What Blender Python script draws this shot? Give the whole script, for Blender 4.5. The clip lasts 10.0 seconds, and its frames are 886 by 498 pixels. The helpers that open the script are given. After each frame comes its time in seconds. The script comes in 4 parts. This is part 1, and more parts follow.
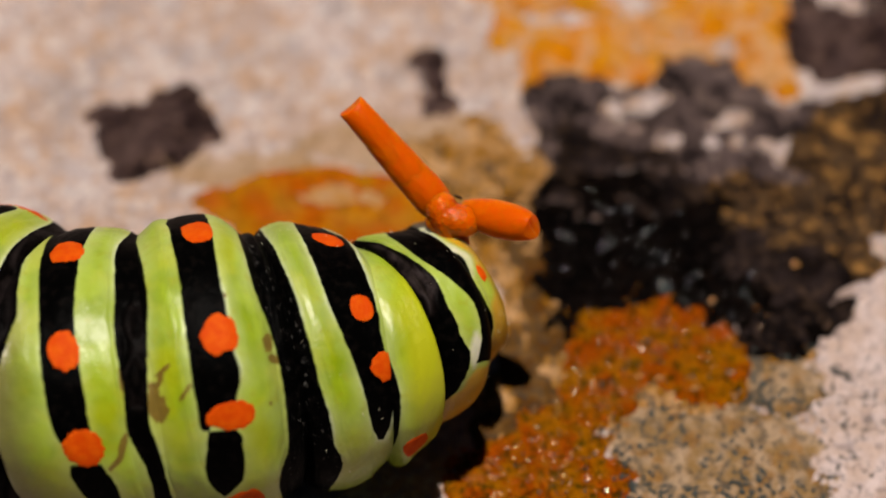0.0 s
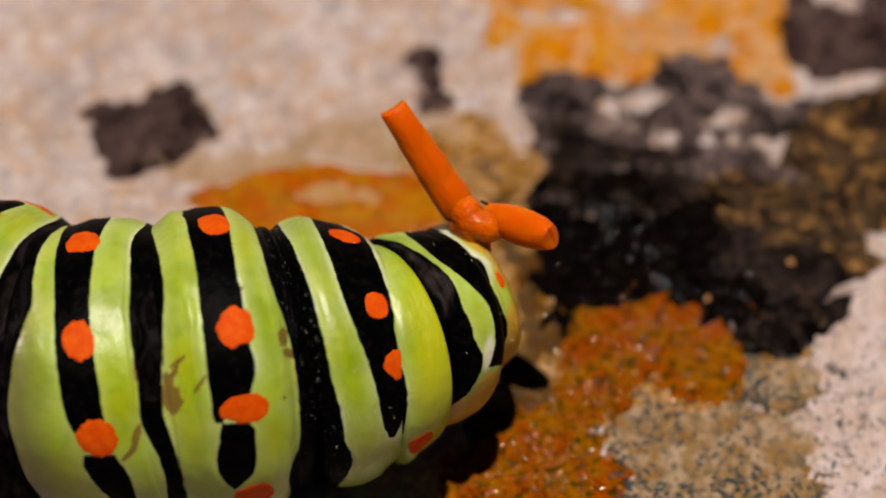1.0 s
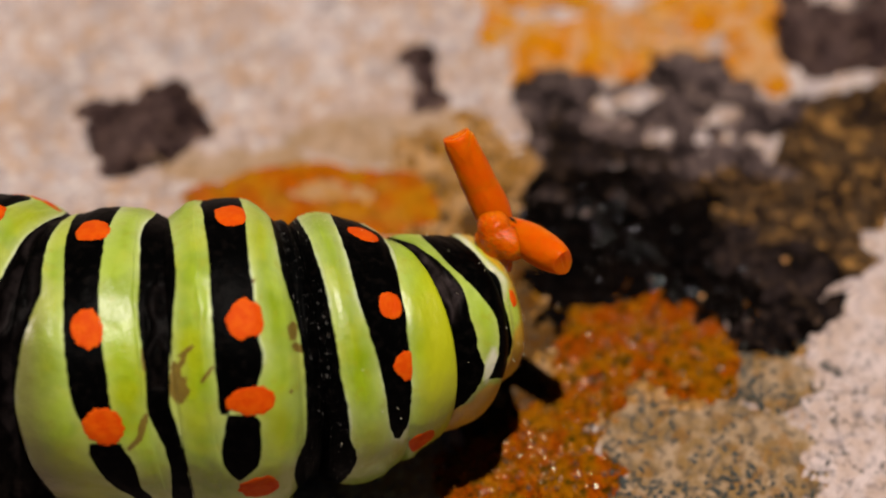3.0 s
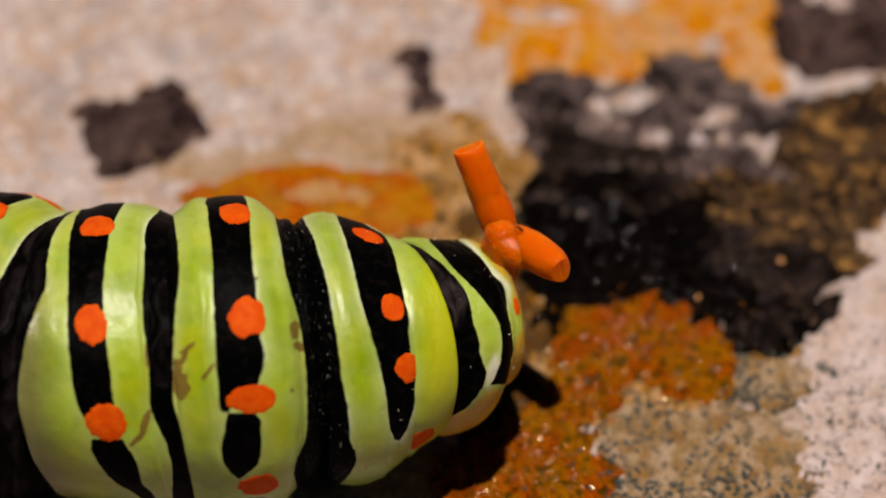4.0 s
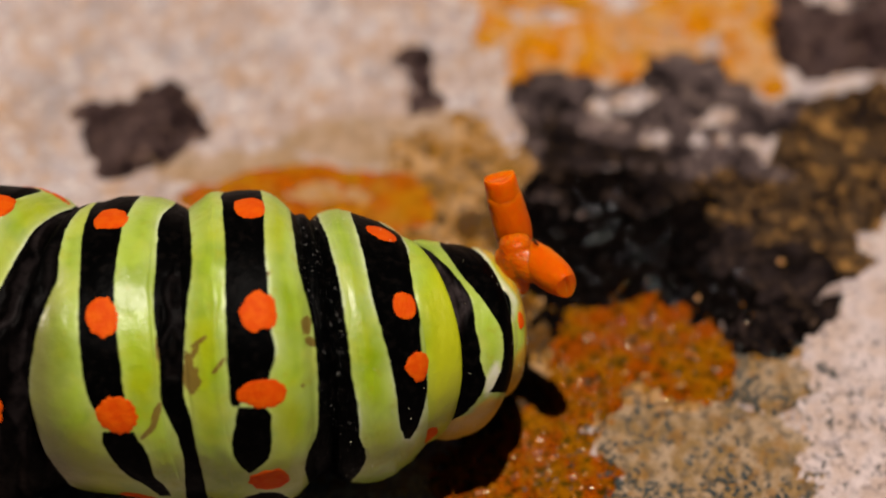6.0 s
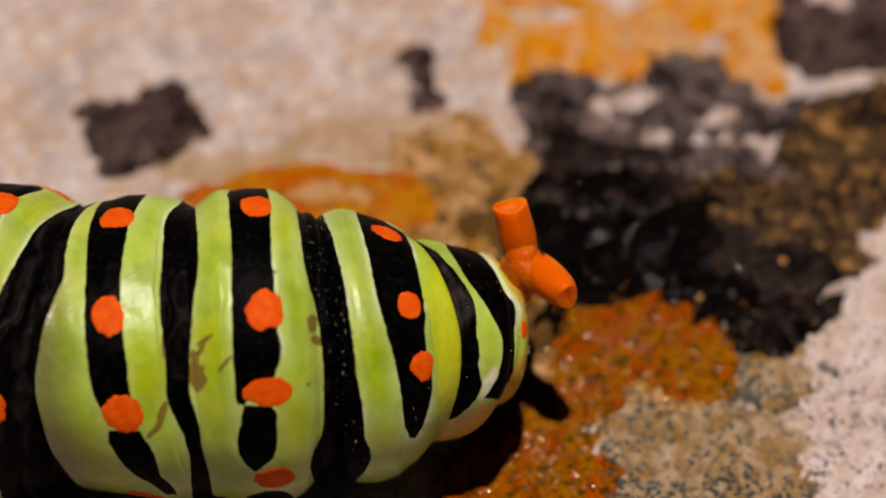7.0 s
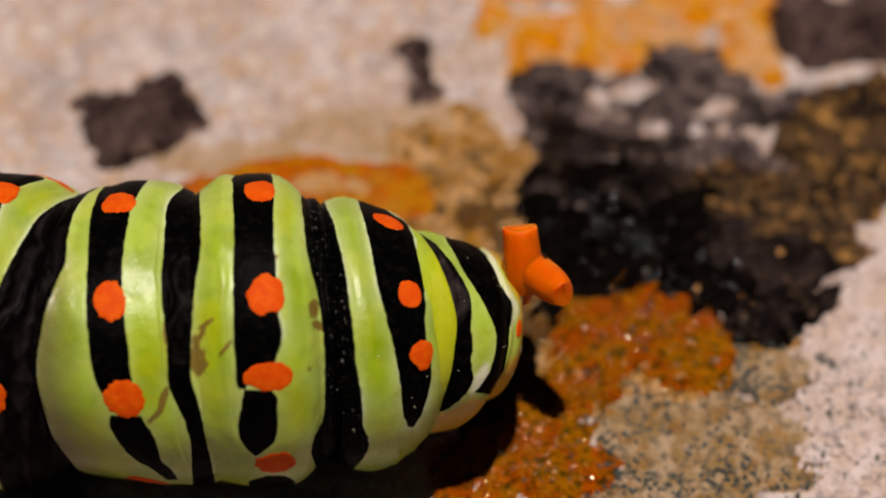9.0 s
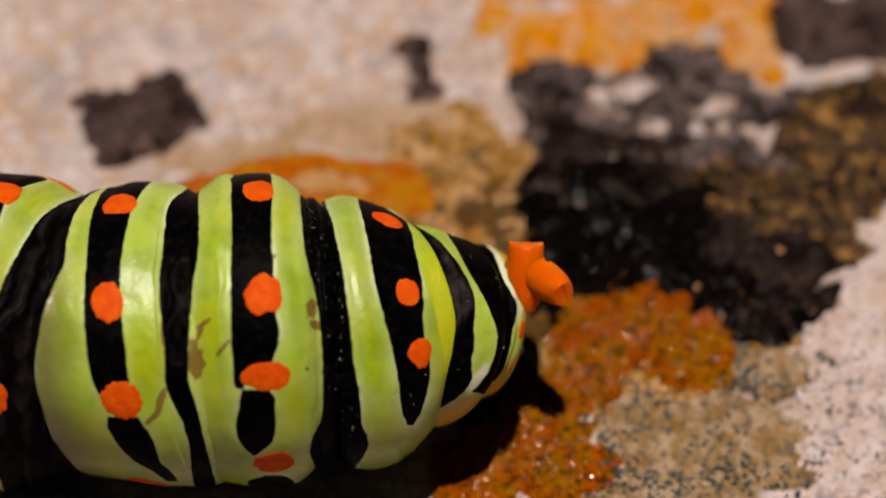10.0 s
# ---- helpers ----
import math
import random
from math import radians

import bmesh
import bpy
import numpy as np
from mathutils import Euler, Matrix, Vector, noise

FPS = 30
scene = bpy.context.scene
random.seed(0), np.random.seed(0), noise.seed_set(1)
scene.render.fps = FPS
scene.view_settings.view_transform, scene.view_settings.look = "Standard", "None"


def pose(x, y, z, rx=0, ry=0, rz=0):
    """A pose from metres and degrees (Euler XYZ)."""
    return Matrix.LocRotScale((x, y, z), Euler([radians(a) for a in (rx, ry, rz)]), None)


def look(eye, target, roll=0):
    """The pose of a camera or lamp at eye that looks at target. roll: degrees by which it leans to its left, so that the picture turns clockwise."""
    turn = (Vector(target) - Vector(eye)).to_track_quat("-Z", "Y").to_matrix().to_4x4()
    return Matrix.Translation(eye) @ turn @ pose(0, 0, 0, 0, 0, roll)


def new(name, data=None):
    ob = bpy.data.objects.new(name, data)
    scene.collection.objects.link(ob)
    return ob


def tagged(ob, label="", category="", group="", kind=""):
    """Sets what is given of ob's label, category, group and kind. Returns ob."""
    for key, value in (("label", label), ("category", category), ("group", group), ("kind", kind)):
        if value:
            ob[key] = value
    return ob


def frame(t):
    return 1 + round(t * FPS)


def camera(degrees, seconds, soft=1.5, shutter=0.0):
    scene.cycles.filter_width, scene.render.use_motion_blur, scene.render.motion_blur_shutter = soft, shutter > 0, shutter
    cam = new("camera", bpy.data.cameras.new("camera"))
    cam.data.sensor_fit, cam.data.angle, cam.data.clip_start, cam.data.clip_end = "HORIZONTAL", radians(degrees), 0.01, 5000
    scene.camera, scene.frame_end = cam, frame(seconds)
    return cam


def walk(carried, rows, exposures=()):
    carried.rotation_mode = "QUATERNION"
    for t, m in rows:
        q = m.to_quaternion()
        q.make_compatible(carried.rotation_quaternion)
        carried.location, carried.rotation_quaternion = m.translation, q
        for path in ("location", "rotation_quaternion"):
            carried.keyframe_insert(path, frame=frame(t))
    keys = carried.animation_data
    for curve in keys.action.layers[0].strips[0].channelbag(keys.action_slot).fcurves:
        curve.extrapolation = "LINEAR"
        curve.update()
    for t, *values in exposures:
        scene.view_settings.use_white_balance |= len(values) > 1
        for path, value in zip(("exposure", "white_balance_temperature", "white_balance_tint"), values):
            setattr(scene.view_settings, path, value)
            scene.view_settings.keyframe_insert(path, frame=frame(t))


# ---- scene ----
import functools

MM = 0.001
TILT = radians(55)                      # how steeply the lens looks down on the rock
REACH = 218.6 * MM                      # from the lens to the rock
RIGHT = Vector((1, 0, 0))
UP = Vector((0, math.sin(TILT), math.cos(TILT)))
BACK = Vector((0, -math.cos(TILT), math.sin(TILT)))

# ---- camera: a long macro lens, held with a slow drift across the rock ----
cam = camera(7, 10.0, soft=2.1)
cam.data.dof.use_dof = True
cam.data.dof.focus_distance = REACH - 9.0 * MM
cam.data.dof.aperture_fstop = 36


def station(right, up):
    aim = (RIGHT * right + UP * up) * MM
    return look(aim + BACK * REACH, aim)


DRIFT = [
    (0, -0.391, 0.104), (0.5, -0.365, 0.078), (1, -0.261, 0.039), (1.5, -0.196, 0.026), (2, -0.17, 0),
    (2.5, -0.156, -0.026), (4, 0.027, 0), (4.5, 0, 0), (5, 0, 0), (5.5, 0.053, 0.027),
    (7, -0.027, 0), (7.5, 0, -0.053), (8, 0.104, -0.106), (8.5, 0.078, -0.208), (9, 0.052, -0.261),
    (9.5, 0.027, -0.286), (10, 0.053, -0.314)]
walk(cam, [(t, station(r, u)) for t, r, u in DRIFT])

# ---- daylight: high sun, clear sky ----
scene.view_settings.exposure = 0.55
SUN = Vector((0.02, 0.04, 1.0)).normalized()
world = bpy.data.worlds.new("world")
scene.world = world
world.use_nodes = True
sky = world.node_tree.nodes.new("ShaderNodeTexSky")
sky.sky_type = "NISHITA"
sky.sun_disc = False
sky.altitude = 1800.0
sky.dust_density = 0.0
sky.sun_elevation = math.asin(SUN.z)
sky.sun_rotation = math.atan2(SUN.x, SUN.y)
backing = world.node_tree.nodes["Background"]
backing.inputs["Strength"].default_value = 0.003
world.node_tree.links.new(sky.outputs[0], backing.inputs["Color"])
lamp = bpy.data.lights.new("sun", "SUN")
lamp.energy, lamp.angle, lamp.color = 4.8, radians(0.55), (1.0, 0.885, 0.79)
sun = new("sun", lamp)
sun.matrix_world = look(SUN * 2, (0, 0, 0))


# ---- materials ----
def rgb(c):
    return (c[0], c[1], c[2], 1.0)


class Mat:
    """A short way to write node materials; sizes are in millimetres."""

    def __init__(self, name, rough=0.6, spec=0.5):
        self.m = bpy.data.materials.new(name)
        self.m.use_nodes = True
        self.t = self.m.node_tree
        self.out = self.t.nodes["Principled BSDF"]
        self.out.inputs["Roughness"].default_value = rough
        self.out.inputs["Specular IOR Level"].default_value = spec
        self.co = self.t.nodes.new("ShaderNodeTexCoord").outputs["Object"]

    def put(self, socket, value):
        if isinstance(value, bpy.types.NodeSocket):
            self.t.links.new(value, socket)
        elif isinstance(value, (tuple, list)):
            socket.default_value = rgb(value) if len(value) == 3 else value
        else:
            socket.default_value = value

    def noise(self, size, detail=4.0, rough=0.55, warp=0.0, seed=0.0):
        nd = self.t.nodes.new("ShaderNodeTexNoise")
        shift = self.t.nodes.new("ShaderNodeVectorMath")
        shift.operation = "ADD"
        shift.inputs[1].default_value = (seed * 0.013, seed * 0.007, seed * 0.011)
        self.put(shift.inputs[0], self.co)
        self.put(nd.inputs["Vector"], shift.outputs[0])
        nd.inputs["Scale"].default_value = 1.0 / (size * MM)
        nd.inputs["Detail"].default_value = detail
        nd.inputs["Roughness"].default_value = rough
        nd.inputs["Distortion"].default_value = warp
        return nd.outputs["Fac"]

    def cells(self, size, feature="F1"):
        nd = self.t.nodes.new("ShaderNodeTexVoronoi")
        nd.feature = feature
        self.put(nd.inputs["Vector"], self.co)
        nd.inputs["Scale"].default_value = 1.0 / (size * MM)
        return nd.outputs["Distance"]

    def attr(self, name):
        nd = self.t.nodes.new("ShaderNodeAttribute")
        nd.attribute_name = name
        return nd.outputs["Fac"]

    def ramp(self, value, lo, hi, a=0.0, b=1.0):
        nd = self.t.nodes.new("ShaderNodeMapRange")
        nd.interpolation_type = "SMOOTHSTEP"
        for i, v in enumerate((value, lo, hi, a, b)):
            self.put(nd.inputs[i], v)
        return nd.outputs[0]

    def calc(self, op, a, b=0.0):
        nd = self.t.nodes.new("ShaderNodeMath")
        nd.operation = op
        self.put(nd.inputs[0], a)
        self.put(nd.inputs[1], b)
        return nd.outputs[0]

    def mix(self, fac, a, b):
        nd = self.t.nodes.new("ShaderNodeMix")
        nd.data_type = "RGBA"
        self.put(nd.inputs[0], fac)
        self.put(nd.inputs[6], a)
        self.put(nd.inputs[7], b)
        return nd.outputs[2]

    def colour(self, c):
        self.put(self.out.inputs["Base Color"], c)

    def rough(self, c):
        self.put(self.out.inputs["Roughness"], c)

    def bump(self, height, depth, strength=1.0):
        nd = self.t.nodes.new("ShaderNodeBump")
        nd.inputs["Strength"].default_value = strength
        nd.inputs["Distance"].default_value = depth * MM
        self.put(nd.inputs["Height"], height)
        self.t.links.new(nd.outputs[0], self.out.inputs["Normal"])


def rock_material():
    k = Mat("limestone", 0.8, 0.08)
    base = k.mix(k.ramp(k.noise(3.2, 5), 0.40, 0.60), (0.375, 0.274, 0.226), (0.466, 0.386, 0.368))
    base = k.mix(k.ramp(k.noise(1.3, 4, seed=3), 0.50, 0.66, 0, 0.55), base, (0.248, 0.2294, 0.2418))
    base = k.mix(k.ramp(k.noise(0.9, 4, seed=8), 0.50, 0.62, 0, 0.7), base, (0.410, 0.255, 0.155))
    base = k.mix(k.ramp(k.noise(0.5, 4, seed=12), 0.51, 0.60, 0, 0.6), base, (0.560, 0.490, 0.470))
    base = k.mix(k.ramp(k.noise(0.33, 4, 0.65, seed=17), 0.53, 0.62, 0, 0.6), base, (0.215, 0.205, 0.245))
    base = k.mix(k.ramp(k.noise(0.26, 4, 0.65, seed=23), 0.56, 0.64, 0, 0.6), base, (0.400, 0.215, 0.090))
    base = k.mix(k.ramp(k.noise(0.2, 3, seed=5), 0.56, 0.66, 0, 0.65), base, (0.155, 0.124, 0.1116))
    k.colour(base)
    k.bump(k.calc("ADD", k.noise(0.5, 5), k.noise(0.12, 3)), 0.3)
    return k.m


def tan_material(name, pale, deep, spot):
    k = Mat(name, 0.8, 0.06)
    base = k.mix(k.ramp(k.noise(1.1, 8, 0.7, seed=2), 0.42, 0.58), pale, deep)
    base = k.mix(k.ramp(k.noise(0.6, 4, seed=9), 0.50, 0.60), base, spot)
    base = k.mix(k.ramp(k.noise(0.2, 3), 0.51, 0.60, 0, 0.85), base, (0.0372, 0.0279, 0.0186))
    k.colour(base)
    k.bump(k.noise(0.2, 5), 0.25)
    return k.m


def speckled_material():
    k = Mat("speckled_crust", 0.8, 0.08)
    base = k.mix(k.ramp(k.noise(1.2, 8, 0.72, seed=4), 0.43, 0.57), (0.375, 0.262, 0.165), (0.250, 0.150, 0.058))
    base = k.mix(k.ramp(k.noise(0.3, 4, seed=1), 0.50, 0.62, 0, 0.8), base, (0.1054, 0.0806, 0.0558))
    base = k.mix(k.ramp(k.noise(0.55, 3, seed=6), 0.54, 0.64, 0, 0.6), base, (0.248, 0.1116, 0.0186))
    k.colour(base)
    k.bump(k.calc("ADD", k.noise(0.3, 5), k.noise(0.1, 2)), 0.36)
    return k.m


def chalk_material():
    k = Mat("chalky_crust", 0.8, 0.08)
    base = k.mix(k.ramp(k.noise(1.0, 8, 0.7, seed=4), 0.42, 0.58), (0.640, 0.525, 0.505), (0.540, 0.405, 0.345))
    base = k.mix(k.ramp(k.noise(0.25, 4, seed=1), 0.54, 0.64, 0, 0.6), base, (0.2108, 0.1736, 0.1798))
    k.colour(base)
    k.bump(k.calc("ADD", k.noise(0.3, 5), k.noise(0.1, 2)), 0.4)
    return k.m


def orange_material(name, deep, pale, patch, wet, dirt, worn=(0.372, 0.2356, 0.1364), grain=1.2):
    k = Mat(name, 0.5, 0.03)
    base = k.mix(k.ramp(k.noise(1.0, 8, 0.7, seed=2), 0.42, 0.58), deep, pale)
    base = k.mix(k.ramp(k.noise(grain, 8, 0.68, seed=7), 0.47, 0.54, 0, patch), base, worn)
    base = k.mix(k.ramp(k.noise(0.3, 4, seed=5), 0.50, 0.64, 0, dirt), base, (0.030, 0.028, 0.002))
    k.colour(base)
    k.rough(k.ramp(k.noise(0.3, 3), 0.40, 0.60, 0.7 - 0.68 * wet, 0.75 - 0.55 * wet))
    k.bump(k.calc("ADD", k.noise(0.35, 4), k.noise(0.11, 3)), 0.32 + 0.22 * wet)
    return k.m


def dark_material(name, a, b, fleck, amount, rough):
    k = Mat(name, rough, 0.005)
    base = k.mix(k.ramp(k.noise(1.4, 8, 0.70, seed=1), 0.44, 0.57), a, b)
    base = k.mix(k.ramp(k.noise(0.7, 8, 0.72, seed=6), 0.53, 0.65, 0, amount), base, fleck)
    base = k.mix(k.ramp(k.noise(0.26, 5, 0.7, seed=14), 0.54, 0.64, 0, amount * 0.8), base, fleck)
    base = k.mix(k.ramp(k.noise(0.2, 3, seed=2), 0.48, 0.62, 0, 0.6), base, (0.0062, 0.005, 0.005))
    k.colour(base)
    k.bump(k.calc("ADD", k.noise(0.3, 5), k.cells(0.16)), 0.3)
    return k.m


def skin_material():
    k = Mat("larval_skin", 0.36, 0.45)
    wob = k.ramp(k.noise(0.22, 4, 0.6), 0.25, 0.75, -0.018, 0.018)
    black = k.calc("ADD", k.attr("black"), wob)
    green = k.mix(k.ramp(k.noise(1.6, 3, seed=3), 0.40, 0.60), (0.146, 0.215, 0.0016), (0.198, 0.280, 0.006))
    green = k.mix(k.ramp(k.noise(2.4, 3, seed=21), 0.46, 0.60, 0, 0.75), green, (0.236, 0.274, 0.002))
    green = k.mix(k.attr("pale"), green, (0.350, 0.395, 0.175))
    green = k.mix(k.ramp(k.attr("pale"), 0.46, 0.80, 0, 0.55), green, (0.44, 0.49, 0.39))
    green = k.mix(k.ramp(k.noise(0.35, 3, seed=9), 0.56, 0.7, 0, 0.4), green, (0.2108, 0.217, 0.0062))
    green = k.mix(k.ramp(k.noise(0.09, 2, seed=14), 0.69, 0.74, 0, 0.2), green, (0.062, 0.0558, 0.0062))
    green = k.mix(k.attr("white"), green, (0.4588, 0.434, 0.372))
    green = k.mix(k.attr("amber"), green, (0.36, 0.190, 0.010))
    scar = k.ramp(k.calc("ADD", k.attr("scar"), k.ramp(k.noise(0.25, 5, 0.7), 0.3, 0.7, -0.16, 0.16)), 0.30, 0.40, 0, 0.92)
    green = k.mix(scar, green, k.mix(k.noise(0.3, 3), (0.075, 0.042, 0.006), (0.140, 0.082, 0.013)))
    coal = k.mix(k.ramp(k.noise(0.3, 4, seed=4), 0.5, 0.66, 0, 0.8), (0.0004, 0.0004, 0.0004), (0.0022, 0.0017, 0.0015))
    # brownish fold skin; its satin sheen and crease shade are painted in
    coal = k.mix(k.calc("MULTIPLY", k.attr("fold"), k.ramp(k.noise(0.5, 4, 0.6, seed=31), 0.20, 0.70)), coal, k.mix(k.ramp(k.attr("crease"), -0.4, 0.9), (0.003, 0.002, 0.002), (0.024, 0.018, 0.018)))
    # pale specks: dust, and small wet glints painted into the colour
    coal = k.mix(k.calc("MULTIPLY", k.attr("dust_glint"), k.ramp(k.noise(0.10, 4, 0.7, seed=20), 0.635, 0.68)), coal, (0.217, 0.2108, 0.1984))
    green = k.mix(k.calc("MULTIPLY", k.attr("yolk"), 0.75), green, (0.290, 0.300, 0.006))
    # brownish margin with the shading beside the fold painted in
    green = k.mix(k.calc("MULTIPLY", k.attr("pink"), 0.8), green, (0.085, 0.072, 0.024))
    edge = k.ramp(black, -0.042, -0.010)
    k.colour(k.mix(edge, green, coal))
    k.rough(k.ramp(edge, 0, 1, 0.37, 0.42))
    k.put(k.out.inputs["Specular IOR Level"], k.ramp(edge, 0, 1, 0.33, 0.010))
    k.put(k.out.inputs["Subsurface Weight"], k.ramp(edge, 0, 1, 0.25, 0.0))
    k.out.inputs["Subsurface Radius"].default_value = (1.0, 0.9, 0.25)
    k.out.inputs["Subsurface Scale"].default_value = 0.3 * MM
    k.bump(k.calc("ADD", k.calc("ADD", k.calc("MULTIPLY", k.noise(0.10, 3, 0.6), 0.45), k.noise(0.6, 3)), k.calc("MULTIPLY", k.attr("crease"), 2.0)), 0.028)
    return k.m


def spot_material():
    k = Mat("orange_spot", 0.6, 0.04)
    k.colour(k.mix(k.ramp(k.noise(0.3, 4), 0.35, 0.7), (0.390, 0.0400, 0.0005), (0.430, 0.0620, 0.0010)))
    k.bump(k.noise(0.12, 4), 0.03)
    return k.m


def horn_material(name, rough, spec, tint, relief, grain=0.12):
    k = Mat(name, rough, spec)
    c = k.mix(k.ramp(k.noise(1.2, 3), 0.35, 0.7), (0.39, 0.058, 0.0001), (0.43, 0.088, 0.0002))
    k.colour(k.mix(k.ramp(k.noise(0.2, 3), 0.52, 0.7, 0, tint), c, (0.260, 0.072, 0.002)))
    k.out.inputs["Subsurface Weight"].default_value = 0.75
    k.out.inputs["Subsurface Radius"].default_value = (1.0, 0.40, 0.05)
    k.out.inputs["Subsurface Scale"].default_value = 0.7 * MM
    k.bump(k.calc("ADD", k.noise(grain, 3), k.noise(0.3, 3)), relief)
    return k.m


def plain_material(name, c, rough, spec=0.5):
    k = Mat(name, rough, spec)
    k.colour(k.mix(k.noise(0.2, 3), c, (c[0] * 1.5, c[1] * 1.5, c[2] * 1.4)))
    return k.m


def wet_material(name, a, b):
    k = Mat(name, 0.2, 0.9)
    k.colour(k.mix(k.noise(0.3, 2), a, b))
    return k.m


ROCK = rock_material()
TAN = tan_material("tan_crust", (0.330, 0.190, 0.085), (0.210, 0.102, 0.020), (0.170, 0.074, 0.005))
OCHRE = tan_material("ochre_crust", (0.105, 0.054, 0.015), (0.058, 0.026, 0.004), (0.060, 0.022, 0.0015))
SPECKLED = speckled_material()
CHALK = chalk_material()
GOLD = orange_material("gold_lichen", (0.52, 0.170, 0.0012), (0.54, 0.225, 0.006), 0.72, 0.1, 0.3, (0.50, 0.30, 0.165), 0.9)
RUST = orange_material("rust_lichen", (0.315, 0.056, 0.0004), (0.300, 0.105, 0.0010), 0.04, 0.8, 0.8, (0.30, 0.13, 0.02))
RING = orange_material("ring_lichen", (0.380, 0.082, 0.0008), (0.390, 0.150, 0.003), 0.05, 0.2, 0.35)
MARGIN = orange_material("margin_lichen", (0.50, 0.150, 0.0008), (0.50, 0.190, 0.002), 0.05, 0.1, 0.15)
CHAR = dark_material("charcoal_lichen", (0.014, 0.0095, 0.0098), (0.084, 0.060, 0.058), (0.28, 0.200, 0.175), 0.75, 0.8)
DUSK = dark_material("dusk_lichen", (0.020, 0.011, 0.011), (0.068, 0.043, 0.040), (0.20, 0.125, 0.098), 0.7, 0.8)
SMOKE = dark_material("smoky_lichen", (0.005, 0.0034, 0.0034), (0.022, 0.0150, 0.0142), (0.090, 0.055, 0.035), 0.65, 0.7)
PITCH = dark_material("pitch_lichen", (0.0004, 0.0003, 0.0003), (0.0018, 0.0012, 0.0010), (0.012, 0.007, 0.005), 0.5, 0.6)
UMBER = dark_material("umber_lichen", (0.016, 0.010, 0.008), (0.062, 0.038, 0.021), (0.34, 0.175, 0.050), 0.9, 0.75)
CRACK = dark_material("crack_shade", (0.030, 0.022, 0.018), (0.080, 0.055, 0.040), (0.20, 0.13, 0.08), 0.5, 0.8)
FILM = orange_material("beige_film", (0.400, 0.285, 0.205), (0.330, 0.215, 0.125), 0.4, 0.0, 0.25)
WORN = orange_material("worn_lichen", (0.42, 0.240, 0.105), (0.40, 0.19, 0.045), 0.6, 0.0, 0.25)
SKIN = skin_material()
SPOT = spot_material()
HORN = horn_material("horn_skin", 0.36, 0.045, 0.25, 0.012)
GLAND = horn_material("wet_gland_skin", 0.13, 0.16, 0.85, 0.06, 0.16)
BRISTLE = plain_material("pale_hair", (0.40, 0.38, 0.28), 0.4, 0.4)
SLIT_SHADE = plain_material("slit_shade_tone", (0.012, 0.004, 0.001), 0.3, 0.1)
GRAIN = plain_material("dark_grain", (0.0248, 0.0285, 0.0273), 0.5, 0.15)
BEAD = wet_material("wet_black_grain", (0.0025, 0.0019, 0.0019), (0.0124, 0.0087, 0.0062))
AMBER = wet_material("wet_amber_grain", (0.248, 0.0682, 0.0019), (0.186, 0.0744, 0.005))
# gold tint for the glints of the leaned beads
AMBER.node_tree.nodes["Principled BSDF"].inputs["Specular Tint"].default_value = (1.0, 0.88, 0.60, 1.0)


# ---- small helpers ----
def lattice(ix, iy, seed):
    v = np.sin(ix * 127.1 + iy * 311.7 + seed * 74.7) * 43758.5453
    return v - np.floor(v)


def value_noise(x, y, seed):
    ix, iy = np.floor(x), np.floor(y)
    fx, fy = x - ix, y - iy
    fx, fy = fx * fx * (3 - 2 * fx), fy * fy * (3 - 2 * fy)
    a, b = lattice(ix, iy, seed), lattice(ix + 1, iy, seed)
    c, d = lattice(ix, iy + 1, seed), lattice(ix + 1, iy + 1, seed)
    return (a + (b - a) * fx) * (1 - fy) + (c + (d - c) * fx) * fy


def fbm(x, y, size, octaves=4, seed=0, keep=0.5):
    """Fractal noise from -1 to 1; size in the unit of x and y."""
    total, amp, norm = 0.0, 1.0, 0.0
    for i in range(octaves):
        f = 2.03 ** i / size
        ca, sa = math.cos(i * 0.9 + seed), math.sin(i * 0.9 + seed)
        total = total + amp * (2 * value_noise((x * ca - y * sa) * f + 17.3, (x * sa + y * ca) * f + 5.1, seed + i * 3) - 1)
        norm += amp
        amp *= keep
    return total / norm


def mesh_object(name, verts, faces, material, parent=None, smooth=True):
    me = bpy.data.meshes.new(name)
    me.from_pydata([tuple(v) for v in np.asarray(verts).tolist()], [], np.asarray(faces).tolist() if not isinstance(faces, list) else faces)
    me.materials.append(material)
    if smooth:
        me.polygons.foreach_set("use_smooth", [True] * len(me.polygons))
    me.update()
    ob = new(name, me)
    ob.parent = parent
    return ob


def outward(ob):
    bm = bmesh.new()
    bm.from_mesh(ob.data)
    bmesh.ops.remove_doubles(bm, verts=bm.verts, dist=1e-8)
    bmesh.ops.recalc_face_normals(bm, faces=bm.faces)
    bm.to_mesh(ob.data)
    bm.free()
    return ob


def quads(rows, cols, wrap=False):
    i, j = np.meshgrid(np.arange(rows - 1), np.arange(cols if wrap else cols - 1), indexing="ij")
    k = (j + 1) % cols
    return np.stack([i * cols + j, i * cols + k, (i + 1) * cols + k, (i + 1) * cols + j], -1).reshape(-1, 4)


# ---- the rock ----
def rock_height(x, y):
    """Height in mm of the bare rock; x and y in mm."""
    near = np.exp(-((x / 60) ** 2 + (y / 60) ** 2))
    z = 0.45 * fbm(x, y, 7.0, 3, 11) + 0.10 * fbm(x, y, 1.2, 4, 5) + 0.035 * fbm(x, y, 0.3, 3, 8)
    return z * near + 6.0 * fbm(x, y, 160.0, 3, 21) * (1 - near)


